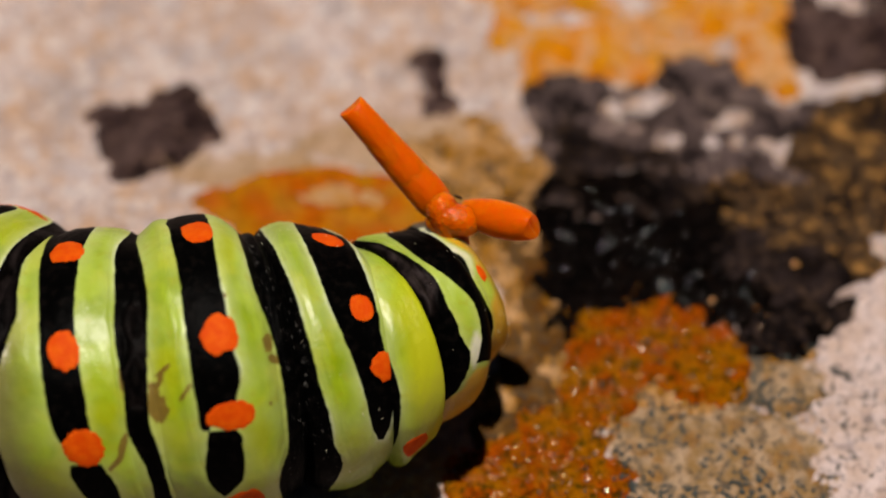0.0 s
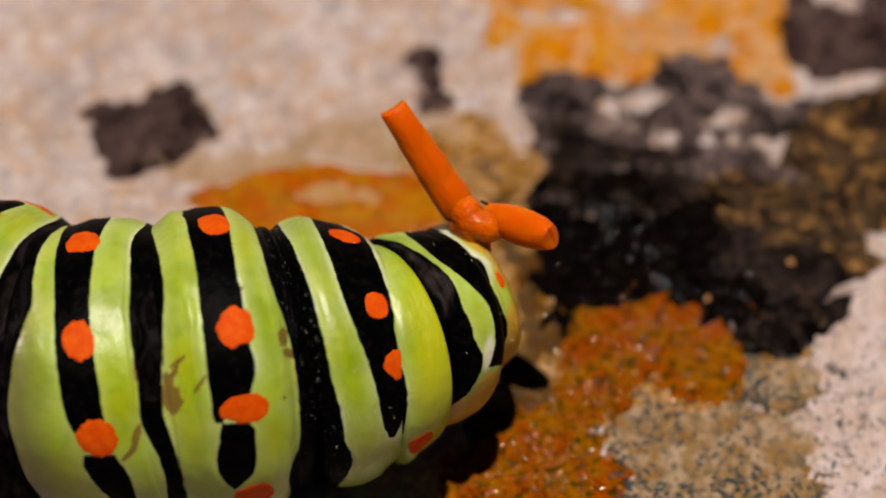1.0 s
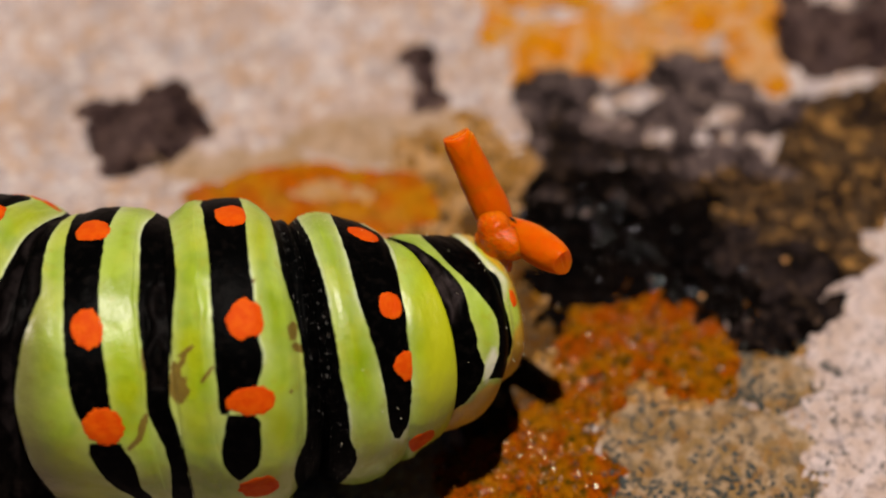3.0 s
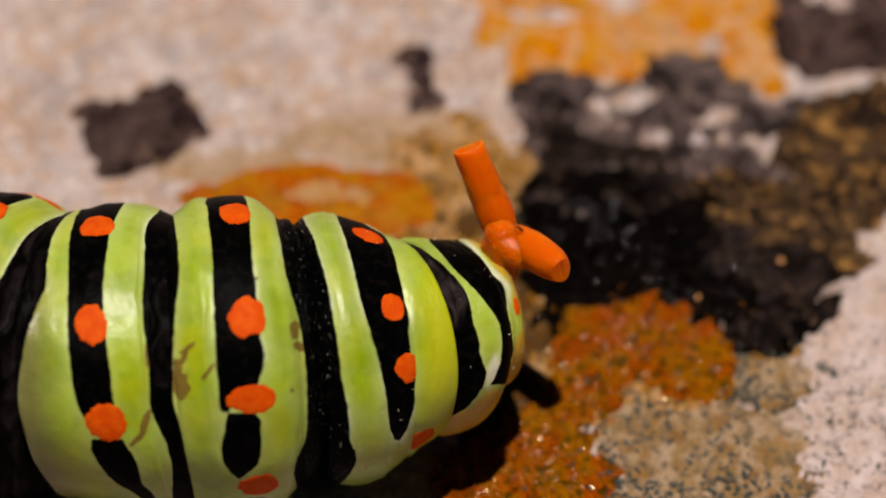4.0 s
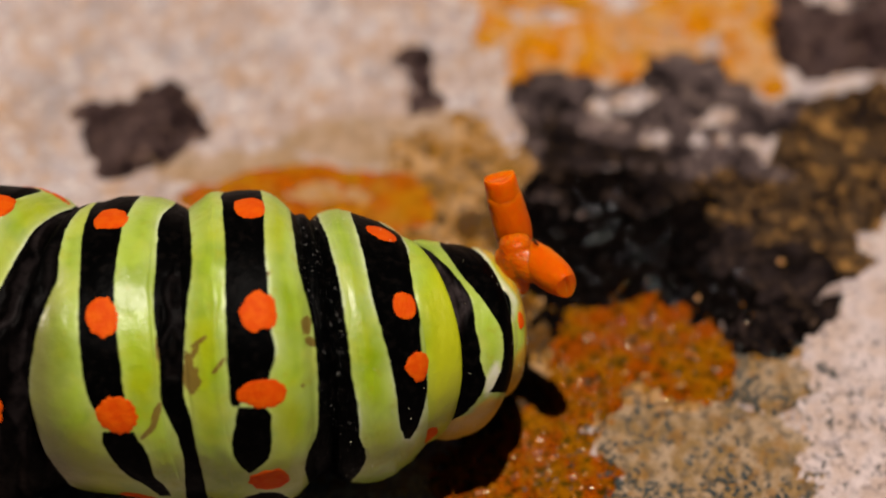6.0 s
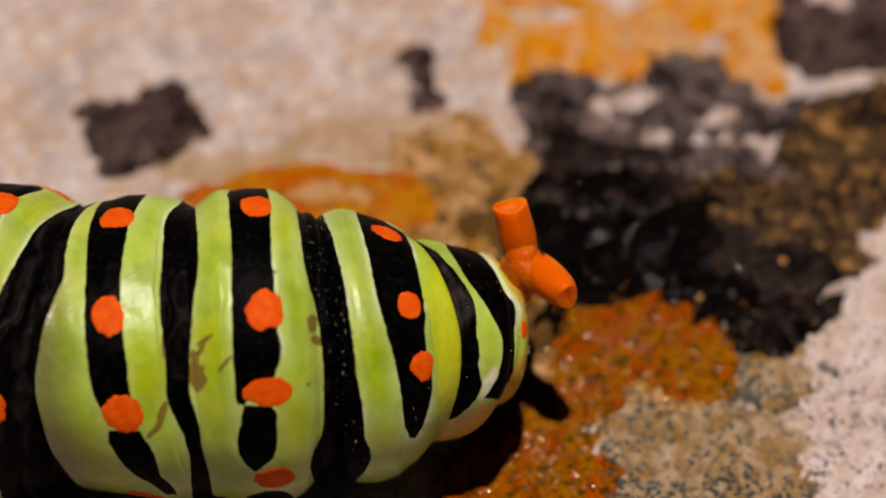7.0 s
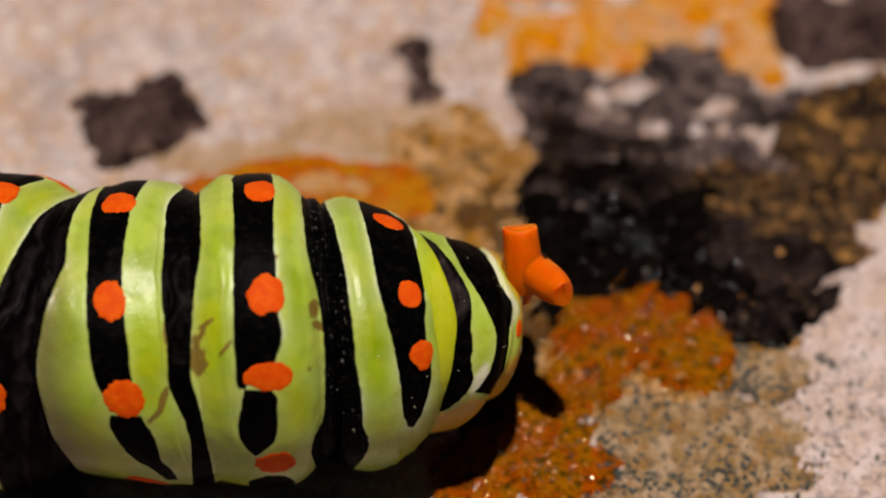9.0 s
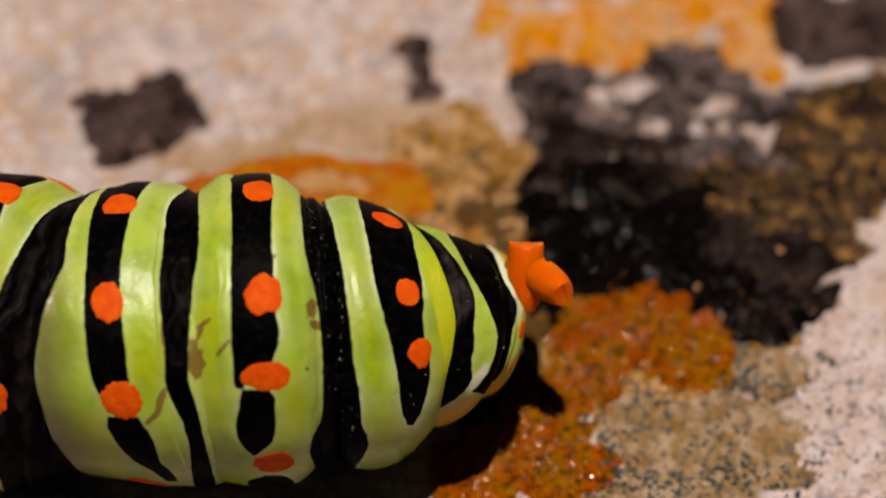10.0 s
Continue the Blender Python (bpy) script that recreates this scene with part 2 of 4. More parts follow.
def spread(half, step, far):
    inner = np.arange(-half, half + step / 2, step)
    outer, d, p = [], step, half
    while p < far:
        d *= 1.35
        p += d
        outer.append(p)
    outer = np.array(outer)
    return np.concatenate([-outer[::-1], inner, outer])


def build_rock():
    gx, gy = np.meshgrid(spread(14.5, 0.07, 60000.0), spread(11.0, 0.08, 60000.0))
    z = rock_height(gx, gy)
    v = np.stack([gx, gy, z], -1).reshape(-1, 3) * MM
    ob = mesh_object("ground_rock", v, quads(*gx.shape), ROCK)
    tagged(ob, "pale pinkish limestone with grey mottling and fine pits", "rock", kind="structure")


def blob_field(x, y, blobs):
    """Signed distance, in mm, to a union of leaning ellipses (cx, cy, rx, ry, degrees); positive inside."""
    f = np.full(x.shape, -9.0)
    for cx, cy, rx, ry, turn in blobs:
        c, s = math.cos(radians(turn)), math.sin(radians(turn))
        u, v = (x - cx) * c + (y - cy) * s, -(x - cx) * s + (y - cy) * c
        f = np.maximum(f, (1 - np.sqrt((u / rx) ** 2 + (v / ry) ** 2)) * min(rx, ry))
    return f


def lichen(name, label, material, blobs, holes=(), ragged=0.3, thick=0.15, rough=0.05, seed=1, step=0.075, lump=0.5):
    """A crust that grows over the rock, with a ragged outline, a thin margin and a lumpy face."""
    b = np.array(blobs)
    reach = np.maximum(b[:, 2], b[:, 3]) + 3 * ragged
    x0, x1 = max((b[:, 0] - reach).min(), -16), min((b[:, 0] + reach).max(), 16)
    y0, y1 = max((b[:, 1] - reach).min(), -12), min((b[:, 1] + reach).max(), 12)
    gx, gy = np.meshgrid(np.arange(x0, x1, step), np.arange(y0, y1, step))
    f = blob_field(gx, gy, blobs)
    if holes:
        f = np.minimum(f, -blob_field(gx, gy, holes) + 0.5 * fbm(gx, gy, 0.24, 5, seed + 7, 0.85) - 0.06)
    f = f + 1.7 * ragged * fbm(gx, gy, 1.6, 4, seed, 0.6) + 1.1 * ragged * fbm(gx, gy, 0.5, 4, seed + 4, 0.7)
    up = thick * (1 - np.exp(-np.maximum(f, 0) / 0.25)) + np.minimum(f, 0) * 0.4
    up = up + rough * fbm(gx, gy, lump, 3, seed + 9) * (f > 0) + 0.5 * rough * fbm(gx, gy, 0.2, 2, seed + 2) * (f > 0)
    z = rock_height(gx, gy) + np.maximum(up, -0.12)
    face = quads(*gx.shape)
    face = face[(f.reshape(-1)[face] > -0.22).any(1)]
    used, flat = np.unique(face, return_inverse=True)
    v = np.stack([gx, gy, z], -1).reshape(-1, 3)[used] * MM
    ob = mesh_object(name, v, flat.reshape(-1, 4), material)
    return tagged(ob, label, "lichen", kind="structure")


def grains(name, label, material, blobs, count, sizes, lift, seed, tall=0.9, lean=0.1, clump=True, tip=0.0):
    """Many small round fruiting bodies, or flat wet beads leaned by tip, scattered over a crust."""
    rng = np.random.default_rng(seed)
    b = np.array(blobs)
    pts = []
    while len(pts) < count:
        k = b[rng.integers(len(b))]
        x, y = k[0] + rng.normal() * k[2] * 0.5, k[1] + rng.normal() * k[3] * 0.5
        if fbm(np.array([x]), np.array([y]), 1.1, 3, seed)[0] + rng.normal() * 0.25 > 0.0 or not clump:
            pts.append((x, y))
    pts = np.array(pts)
    z = rock_height(pts[:, 0], pts[:, 1]) + lift
    verts, faces = [], []
    rings, sides = (1.0, 0.72, 0.38), 8
    for (x, y), h in zip(pts, z):
        r = rng.uniform(*sizes)
        s0 = len(verts)
        sx, sy, a0 = r * rng.uniform(0.8, 1.3), r * rng.uniform(0.8, 1.3), rng.uniform(0, 6)
        # tip: mean lean, which turns the faces to mirror the sun to the lens
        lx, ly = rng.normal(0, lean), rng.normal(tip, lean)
        for rr in rings:
            for i in range(sides):
                dx, dy = sx * rr * math.cos(a0 + i * 2 * math.pi / sides), sy * rr * math.sin(a0 + i * 2 * math.pi / sides)
                up = r * tall * (1 - rr * rr) - (0.5 * r if rr == 1.0 else 0)
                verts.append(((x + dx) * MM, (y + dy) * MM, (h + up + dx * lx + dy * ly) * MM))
        verts.append((x * MM, y * MM, (h + r * tall) * MM))
        for k in range(2):
            for i in range(sides):
                j = (i + 1) % sides
                faces.append([s0 + k * sides + i, s0 + k * sides + j, s0 + (k + 1) * sides + j, s0 + (k + 1) * sides + i])
        for i in range(sides):
            faces.append([s0 + 2 * sides + i, s0 + 2 * sides + (i + 1) % sides, s0 + 3 * sides])
    ob = mesh_object(name, verts, faces, material)
    return tagged(ob, label, "lichen grains", kind="stuff")


build_rock()
lichen("lichen_white", "pinkish white chalky crust on limestone", CHALK, [(12.053, -4.912, 1.705, 2.29, 0), (11.956, -7.93, 2.217, 1.665, 0), (13.318, -2.461, 1.194, 2.29, 0), (13.738, -0.187, 0.682, 1.249, 0)],
       ragged=0.25, thick=0.08, rough=0.08, seed=33, lump=0.3)
SPECKLED_AT = [(7.627, -7.33, 3.411, 1.665, 0), (10.028, -5.114, 1.62, 1.041, 10), (5.79, -7.13, 1.194, 1.561, 0), (9.441, -8.329, 1.876, 0.833, 0), (6.588, -9.322, 2.729, 1.249, 0), (8.522, -4.709, 1.364, 1.041, 0)]
lichen("lichen_speckled", "tan grey crust lichen with dark grains on pale rock", SPECKLED, SPECKLED_AT, ragged=0.22, thick=0.12, seed=31)
lichen("lichen_tan", "olive tan crust lichen in a mottled thin sheet", TAN,
       [(0.275, 2.747, 2.046, 2.29, 0), (1.641, 0.855, 1.535, 2.498, 0), (2.474, -2.461, 1.023, 2.498, 0), (-1.102, 3.806, 0.682, 0.833, 0), (-0.239, 0.333, 1.194, 1.249, 0), (2.422, 2.747, 0.75, 1.249, 0), (2.96, -5.317, 1.023, 2.498, 0), (1.612, -5.822, 1.279, 1.77, 0), (6.148, -5.721, 2.388, 1.249, 0), (9.38, -4.098, 1.364, 0.749, 0)],
       ragged=0.25, thick=0.08, seed=41)
lichen("lichen_ochre", "brown ochre crust lichen along black lichen", OCHRE,
       [(2.7, -0.81, 0.9, 1.75, 0), (2.6, -2.9, 1.1, 1.9, 0), (1.978, 0.021, 0.853, 0.833, 0), (2.3, -3.9, 0.95, 1.4, 0), (1.5, 0.75, 1.2, 1.2, 0), (1.9, 1.8, 0.6, 0.7, 0), (2.456, -5.114, 0.853, 1.249, 0), (1.441, -6.527, 1.023, 1.041, 0)], ragged=0.22, thick=0.11, seed=43)
lichen("lichen_ochre", "small dark ochre spots on tan crust lichen", OCHRE, [(0.98, 3.05, 0.5, 0.36, 15), (1.25, 1.75, 0.42, 0.3, 0), (-0.1, 1.0, 0.4, 0.3, 0)], ragged=0.16, thick=0.15, seed=44)
# no gap in the rock: a raised dark strip carries the crack's shade
lichen("crack_line", "thin dark broken strip for a shaded crack in pale rock", CRACK, [(-1.6, 4.35, 0.13, 0.34, 20), (-1.5, 3.7, 0.14, 0.4, -15), (-1.75, 3.1, 0.16, 0.3, 30), (-1.2, 4.75, 0.2, 0.12, 0)], ragged=0.1, thick=0.13, seed=45)
lichen("lichen_ring", "orange crust lichen with a pale worn middle", RING,
       [(-4.181, 1.799, 3.411, 1.416, 0), (-1.44, 1.946, 1.228, 1.083, 20), (-0.667, 1.379, 0.682, 0.749, 0), (-3.146, 0.96, 2.558, 0.625, 0), (-7.437, 1.862, 0.682, 0.333, 0)],
       ragged=0.2, thick=0.14, seed=51)
lichen("lichen_worn", "pale worn peach middle of an orange crust lichen", WORN, [(-3.4, 2.1, 1.75, 0.5, 0), (-2.2, 1.9, 0.8, 0.4, 0)], ragged=0.2, thick=0.2, seed=52)
lichen("lichen_gold", "bright gold and pinkish crust lichen with lobed margin", GOLD,
       [(3.067, 8.318, 1.876, 1.978, 0), (5.507, 8.318, 2.388, 1.915, 0), (7.955, 8.753, 2.046, 1.457, 0), (9.483, 7.018, 1.023, 1.041, 30), (9.012, 9.189, 1.364, 1.249, 0), (4.664, 10.724, 4.434, 1.874, 0)],
       holes=[(1.756, 7.342, 0.443, 0.291, 20), (3.943, 8.753, 0.58, 0.25, 0), (6.371, 7.883, 0.512, 0.208, 10), (8.37, 7.775, 0.58, 0.333, 20), (5.349, 9.517, 0.682, 0.25, 0), (2.025, 8.971, 0.341, 0.25, 0)],
       ragged=0.38, thick=0.12, seed=61)
lichen("lichen_margin", "deep orange lobes along the margin of gold lichen", MARGIN,
       [(10.191, 6.199, 0.443, 0.416, 10), (9.749, 7.234, 0.443, 0.333, 0), (2.444, 6.328, 0.443, 0.416, 0), (5.568, 6.543, 0.75, 0.333, 5), (4.27, 6.759, 0.614, 0.333, 0), (1.324, 8.318, 0.307, 0.291, 0), (8.987, 8.1, 0.375, 0.541, 0)],
       ragged=0.14, thick=0.14, seed=62)
lichen("lichen_film", "thin beige film of crust over pale rock", FILM,
       [(-7.631, 2.958, 1.535, 0.541, 0), (-2.482, 4.125, 2.046, 0.833, 0), (-0.758, 4.018, 1.364, 1.249, 0), (-5.401, 3.276, 1.535, 0.5, 0)], ragged=0.45, thick=0.05, seed=70)
lichen("lichen_square", "dark brown grey patch of dry crust lichen", DUSK,
       [(-9.985, 4.274, 1.228, 1.291, 0), (-8.497, 4.828, 1.126, 1.291, 10), (-9.288, 3.976, 1.569, 1.207, -10), (-9.835, 3.127, 0.989, 0.625, 15), (-10.694, 4.977, 0.716, 0.541, 10), (-7.798, 4.444, 0.648, 0.5, -20)],
       ragged=0.16, thick=0.08, seed=71)
lichen("lichen_small", "small dark dry crust lichen on pale rock", DUSK,
       [(-0.799, 7.277, 0.614, 0.541, 0), (-0.728, 6.264, 0.409, 0.708, 0), (-0.554, 5.469, 0.648, 0.416, 15)], holes=[(-1.318, 6.371, 0.239, 0.375, 0)], ragged=0.12, thick=0.08, seed=72)
lichen("lichen_corner", "dark grey brown crust lichen with dry face", DUSK,
       [(11.77, 7.992, 1.876, 1.561, 0), (13.53, 8.535, 1.876, 2.082, 0), (10.746, 8.753, 1.023, 1.249, 0)], holes=[(12.331, 9.233, 0.375, 0.25, 0)], ragged=0.2, thick=0.12, seed=73)
lichen("lichen_charcoal", "broad charcoal grey crust lichen with worn pale gaps", CHAR,
       [(3.731, 4.871, 1.45, 2.082, 0), (5.784, 3.594, 2.217, 2.706, 0), (7.712, 5.298, 1.876, 2.082, 0), (9.404, 3.806, 2.046, 1.874, 0), (7.043, 6.586, 1.023, 1.041, 0), (4.735, 2.325, 2.217, 1.874, 0), (10.818, 5.084, 1.194, 0.833, 0)],
       holes=[(5.885, 5.684, 0.375, 0.291, 10), (4.841, 5.298, 0.222, 0.229, 0), (7.726, 4.274, 0.188, 0.333, 20), (6.69, 4.231, 0.256, 0.271, 0), (9.408, 3.976, 0.887, 0.187, -5), (9.947, 3.488, 0.205, 0.187, 0),
              (8.256, 4.871, 0.307, 0.125, 20), (5.257, 2.853, 0.273, 0.104, 20)],
       ragged=0.34, thick=0.13, seed=74)
lichen("lichen_dusky", "brown black dry crust bordering charcoal lichen", SMOKE,
       [(3.636, 4.018, 1.057, 1.665, 0), (4.3, 3.7, 1.1, 1.1, 0), (4.732, 2.009, 1.705, 1.041, 0), (3.708, 2.536, 1.194, 1.249, 0), (5.778, 3.17, 1.023, 0.708, 0), (6.617, 2.009, 1.194, 0.708, 0)],
       holes=[(5.257, 2.853, 0.341, 0.125, 20)], ragged=0.34, thick=0.17, seed=84)
lichen("lichen_umber", "umber and ochre mottled crust lichen on rock", UMBER,
       [(11.961, 2.958, 1.961, 2.498, 0), (10.529, 0.855, 2.046, 2.29, 0), (8.834, 1.484, 1.876, 1.665, 0), (13.38, 4.231, 1.023, 1.874, 0), (11.169, -0.603, 1.535, 1.041, 20), (12.368, 4.913, 1.876, 1.041, 0)],
       ragged=0.28, thick=0.15, seed=75)
lichen("lichen_pitch", "pitch black wet crust lichen with glinting grains", PITCH,
       [(2.874, 1.169, 0.784, 1.249, 0), (2.963, -0.603, 0.75, 1.249, 0), (2.847, 2.22, 0.58, 0.833, 0), (4.707, 0.021, 2.132, 1.874, 0), (4.384, 1.589, 1.705, 1.291, 0), (3.708, 2.536, 1.023, 0.833, 0), (5.42, 2.22, 1.535, 0.874, 0), (7.633, 1.379, 1.364, 1.041, 0), (6.739, -0.81, 2.217, 1.77, 0), (8.752, -2.05, 1.961, 1.874, 0), (3.84, -1.431, 1.194, 1.249, 0), (9.4, -3.282, 1.364, 1.083, 0), (10.268, -2.461, 1.194, 1.249, 20),
        (3.235, -2.564, 0.682, 0.999, 0), (3.494, -2.05, 0.853, 0.749, 0), (5.028, -1.534, 1.364, 0.937, 0), (7.444, 0.438, 1.876, 1.457, 0), (11.145, -1.431, 1.194, 0.749, 30)],
       ragged=0.22, thick=0.17, rough=0.08, seed=76, lump=0.35)
lichen("lichen_smoke", "smoky brown crust with pale streaks beside black lichen", SMOKE,
       [(10.468, -1.328, 1.62, 1.665, 0), (9.574, -3.077, 1.279, 0.958, 0), (8.951, -0.81, 1.194, 0.958, 0), (11.115, -2.461, 0.853, 1.041, 0), (8.639, 0.438, 1.023, 0.833, 0)],
       ragged=0.26, thick=0.24, rough=0.07, seed=79, lump=0.35)
lichen("lichen_smoke", "small black wet crust on tan lichen", PITCH, [(1.238, -7.13, 0.512, 0.541, 0)], ragged=0.1, thick=0.2, rough=0.08, seed=80)
RUST_AT = [(5.168, -3.69, 2.046, 1.665, 0), (7.018, -4.098, 1.705, 1.707, 0), (4.139, -5.114, 1.279, 2.082, 0), (2.945, -7.13, 1.62, 1.665, 0), (1.268, -8.329, 1.535, 1.457, 0), (3.601, -8.528, 1.705, 1.249, 0), (7.847, -4.81, 1.108, 1.207, 0), (6.537, -2.667, 1.023, 0.833, 0), (4.332, -2.974, 1.023, 0.833, 0)]
lichen("lichen_rust", "rust orange wet crust lichen with lumpy glossy face", RUST, RUST_AT,
       ragged=0.22, thick=0.24, rough=0.24, seed=77, lump=0.45)
lichen("lichen_rust", "rust orange wet crust lichen beside shaded rock", RUST,
       [(0.765, -9.421, 1.364, 0.833, 0), (3.764, -8.925, 1.364, 0.458, 0)], ragged=0.2, thick=0.24, rough=0.1, seed=78)
lichen("lichen_fleck", "pale chalky streak across black lichen", CHALK, [(11.783, -1.679, 0.887, 0.208, 35), (11.26, -2.153, 0.341, 0.125, 20)], ragged=0.08, thick=0.9, seed=81)
lichen("lichen_fleck", "small pale curved fleck on black lichen", CHALK, [(8.407, -3.077, 0.102, 0.5, 15), (8.604, -2.626, 0.273, 0.104, 10)], ragged=0.05, thick=1.1, seed=82)
lichen("lichen_fleck", "tiny gold lichen specks on black lichen", GOLD, [(10.196, -0.707, 0.188, 0.167, 0), (9.599, -3.445, 0.136, 0.125, 0), (7.669, -1.947, 0.119, 0.125, 0)], ragged=0.05, thick=0.9, seed=83)
grains("lichen_grains", "small dark round fruiting grains on tan crust", GRAIN, SPECKLED_AT, 600, (0.035, 0.10), 0.11, 5, 0.7)
grains("lichen_grains", "small dark grains scattered on chalky crust", GRAIN, [(11.9, -7.3, 2.2, 2.0, 0), (12.2, -4.9, 1.6, 2.0, 0)], 190, (0.03, 0.068), 0.07, 15, 0.6, 0.1, False)
# flat faces, shaped and tilted so that the sun glints towards the lens
grains("wet_lichen_grains", "tiny flat wet beads tilted to glint on black lichen", BEAD,
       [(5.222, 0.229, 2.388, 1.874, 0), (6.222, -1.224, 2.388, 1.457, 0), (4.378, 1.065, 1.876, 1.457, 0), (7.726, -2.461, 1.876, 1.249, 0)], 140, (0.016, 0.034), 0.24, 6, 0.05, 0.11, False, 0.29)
# leaned the same way, glints set by shape for this view
grains("wet_lichen_grains", "tiny flat wet beads tilted to glint on rust orange lichen", AMBER, RUST_AT[:6], 460, (0.017, 0.036), 0.36, 7, 0.05, 0.12, False, 0.28)
grains("lichen_grains", "small dark grains over rust orange crust", GRAIN, RUST_AT, 80, (0.03, 0.06), 0.27, 9, 0.6)


# ---- the caterpillar ----
caterpillar = new("caterpillar")
caterpillar.matrix_world = Matrix((RIGHT, UP, BACK)).transposed().to_4x4()
tagged(caterpillar, "green swallowtail caterpillar with black bands, orange spots and everted orange horns", "caterpillar")


def loft(points, u):
    """Smooth values between the rows of points, u in row counts."""
    p = np.asarray(points, float)
    i = np.clip(np.floor(u).astype(int), 0, len(p) - 2)
    f = (u - i)[:, None]
    a, b, c, d = p[np.maximum(i - 1, 0)], p[i], p[i + 1], p[np.minimum(i + 2, len(p) - 1)]
    return 0.5 * (2 * b + (c - a) * f + (2 * a - 5 * b + 4 * c - d) * f * f + (3 * b - a - 3 * c + d) * f ** 3)


def glide(y, at, values):
    """Values that run smoothly through the rows, at rising heights."""
    slope = np.gradient(values, at)
    i = np.clip(np.searchsorted(at, y) - 1, 0, len(at) - 2)
    d = at[i + 1] - at[i]
    q = np.clip((y - at[i]) / d, 0, 1)
    return ((2 * q ** 3 - 3 * q ** 2 + 1) * values[i] + (q ** 3 - 2 * q ** 2 + q) * d * slope[i]
            + (3 * q ** 2 - 2 * q ** 3) * values[i + 1] + (q ** 3 - q ** 2) * d * slope[i + 1])


def inside(x, y, rows):
    """How far, in mm, a place lies inside a band of (height, from, to) rows; negative outside."""
    r = np.array(rows)[::-1]
    lo, hi = glide(y, r[:, 0], r[:, 1]), glide(y, r[:, 0], r[:, 2])
    return np.minimum(np.minimum(x - lo, hi - x), np.minimum(y - r[0, 0], r[-1, 0] - y))


class Segment:
    """A ring of the body. Rows of rings: (top x, top y, foot x, foot y, bow, depth), in mm in the caterpillar's space."""

    def __init__(self, rings, across=180, seed=1):
        self.rings = np.array(rings)
        self.u = np.linspace(0, len(rings) - 1, across)
        flank = np.linspace(-1.85, 1.85, 340)
        self.th = np.concatenate([flank, np.linspace(1.85, 2 * math.pi - 1.85, 60)[1:-1]])
        self.th = np.where(self.th > math.pi, self.th - 2 * math.pi, self.th)
        self.around = len(self.th)
        self.seed = seed
        self.p = self.at(*np.meshgrid(self.u, self.th, indexing="ij"))

    def at(self, u, th):
        shape = u.shape
        r = loft(self.rings, u.reshape(-1)).reshape(*shape, 6)
        cx, cy = (r[..., 0] + r[..., 2]) / 2, (r[..., 1] + r[..., 3]) / 2
        hx, hy = (r[..., 0] - r[..., 2]) / 2, (r[..., 1] - r[..., 3]) / 2
        w = np.hypot(hx, hy)
        sn, cs = np.sin(th), np.cos(th)
        bow = r[..., 4] * cs
        swell = 1 + 0.004 * fbm(u * 2.4 + self.seed * 3, th * 1.4, 1.0, 2, self.seed + 2) + 0.012 * fbm(u * 1.3 + self.seed * 7, th * 3.2, 1.0, 3, self.seed)
        x = cx + (hx * sn) * swell + bow * hy / w
        y = cy + (hy * sn) * swell - bow * hx / w
        z = r[..., 5] + w * cs * swell
        slim = 1 - (z - 7.0) / 211.6          # the near flank draws in a little
        return np.stack([x * slim, y * slim, z], -1)

    def find(self, x, y):
        front = np.cos(self.th) > -0.15
        d = np.hypot(self.seen[:, front, 0] - x, self.seen[:, front, 1] - y) - 0.004 * self.p[:, front, 2]
        i, j = np.unravel_index(np.argmin(d), d.shape)
        return self.u[i], self.th[front][j]

    def normal(self, u, th):
        e = 1e-3
        a = self.at(u + e, th) - self.at(u - e, th)
        b = self.at(u, th + e) - self.at(u, th - e)
        n = np.cross(b, a)
        n /= np.linalg.norm(n, axis=-1, keepdims=True)
        c = self.p.mean((0, 1))
        return np.where(((self.at(u, th) - c) * n).sum(-1, keepdims=True) < 0, -n, n)

    def mesh(self, name, bands, label="", whites=(), ambers=(), scars=(), pale=0.72, dust_glint=None, folds=(), pink=None, yolk=None, grey=1.0):
        """bands: the black markings; the far flank wears the same ones as the near."""
        x, y = self.seen[..., 0], self.seen[..., 1]
        uu, tt = np.meshgrid(self.u, self.th, indexing="ij")
        wave = 0.022 * fbm(x + 5, y, 0.55, 3, self.seed + 3, 0.7)
        none = np.full(x.shape, -3.0)

        def region(rows):
            return functools.reduce(np.maximum, [inside(x, y, r) for r in rows], none)

        def soft(rows, width, most=1.0):
            return np.clip(region(rows) / width + 0.5, 0, 1) * most

        black = region(bands) + wave
        mottle = fbm(x, y * 0.6 + 9, 1.4, 2, self.seed + 16)
        values = {
            "black": black,
            "pale": pale * np.clip(np.exp(-np.maximum(-black, 0) / 0.34) * (0.72 + 0.75 * mottle) + 0.22 * fbm(x, y, 0.8, 3, self.seed + 6) - 0.04, 0, 1),
            "white": soft(whites, 0.16) * np.clip(0.75 + 0.6 * fbm(x, y, 0.5, 3, self.seed + 21), 0, 1) * 0.8,
            "amber": soft(ambers, 0.16, 0.9),
            "scar": np.zeros(x.shape),
            "fold": soft(folds, 0.3, grey),
            "crease": soft(folds, 0.3) * np.sin(region(folds) * 7.5 + 4.5 * fbm(x, y, 1.3, 3, self.seed + 31)),
            "dust_glint": soft([dust_glint], 0.2) * np.clip(0.45 + 1.7 * fbm(x, y, 1.1, 3, self.seed + 12), 0, 1) if dust_glint else np.zeros(x.shape),
            "pink": soft([pink], 1.0) if pink else np.zeros(x.shape),
            "yolk": np.clip((x - yolk[0]) / (yolk[1] - yolk[0]), 0, 1) if yolk else np.zeros(x.shape),
        }
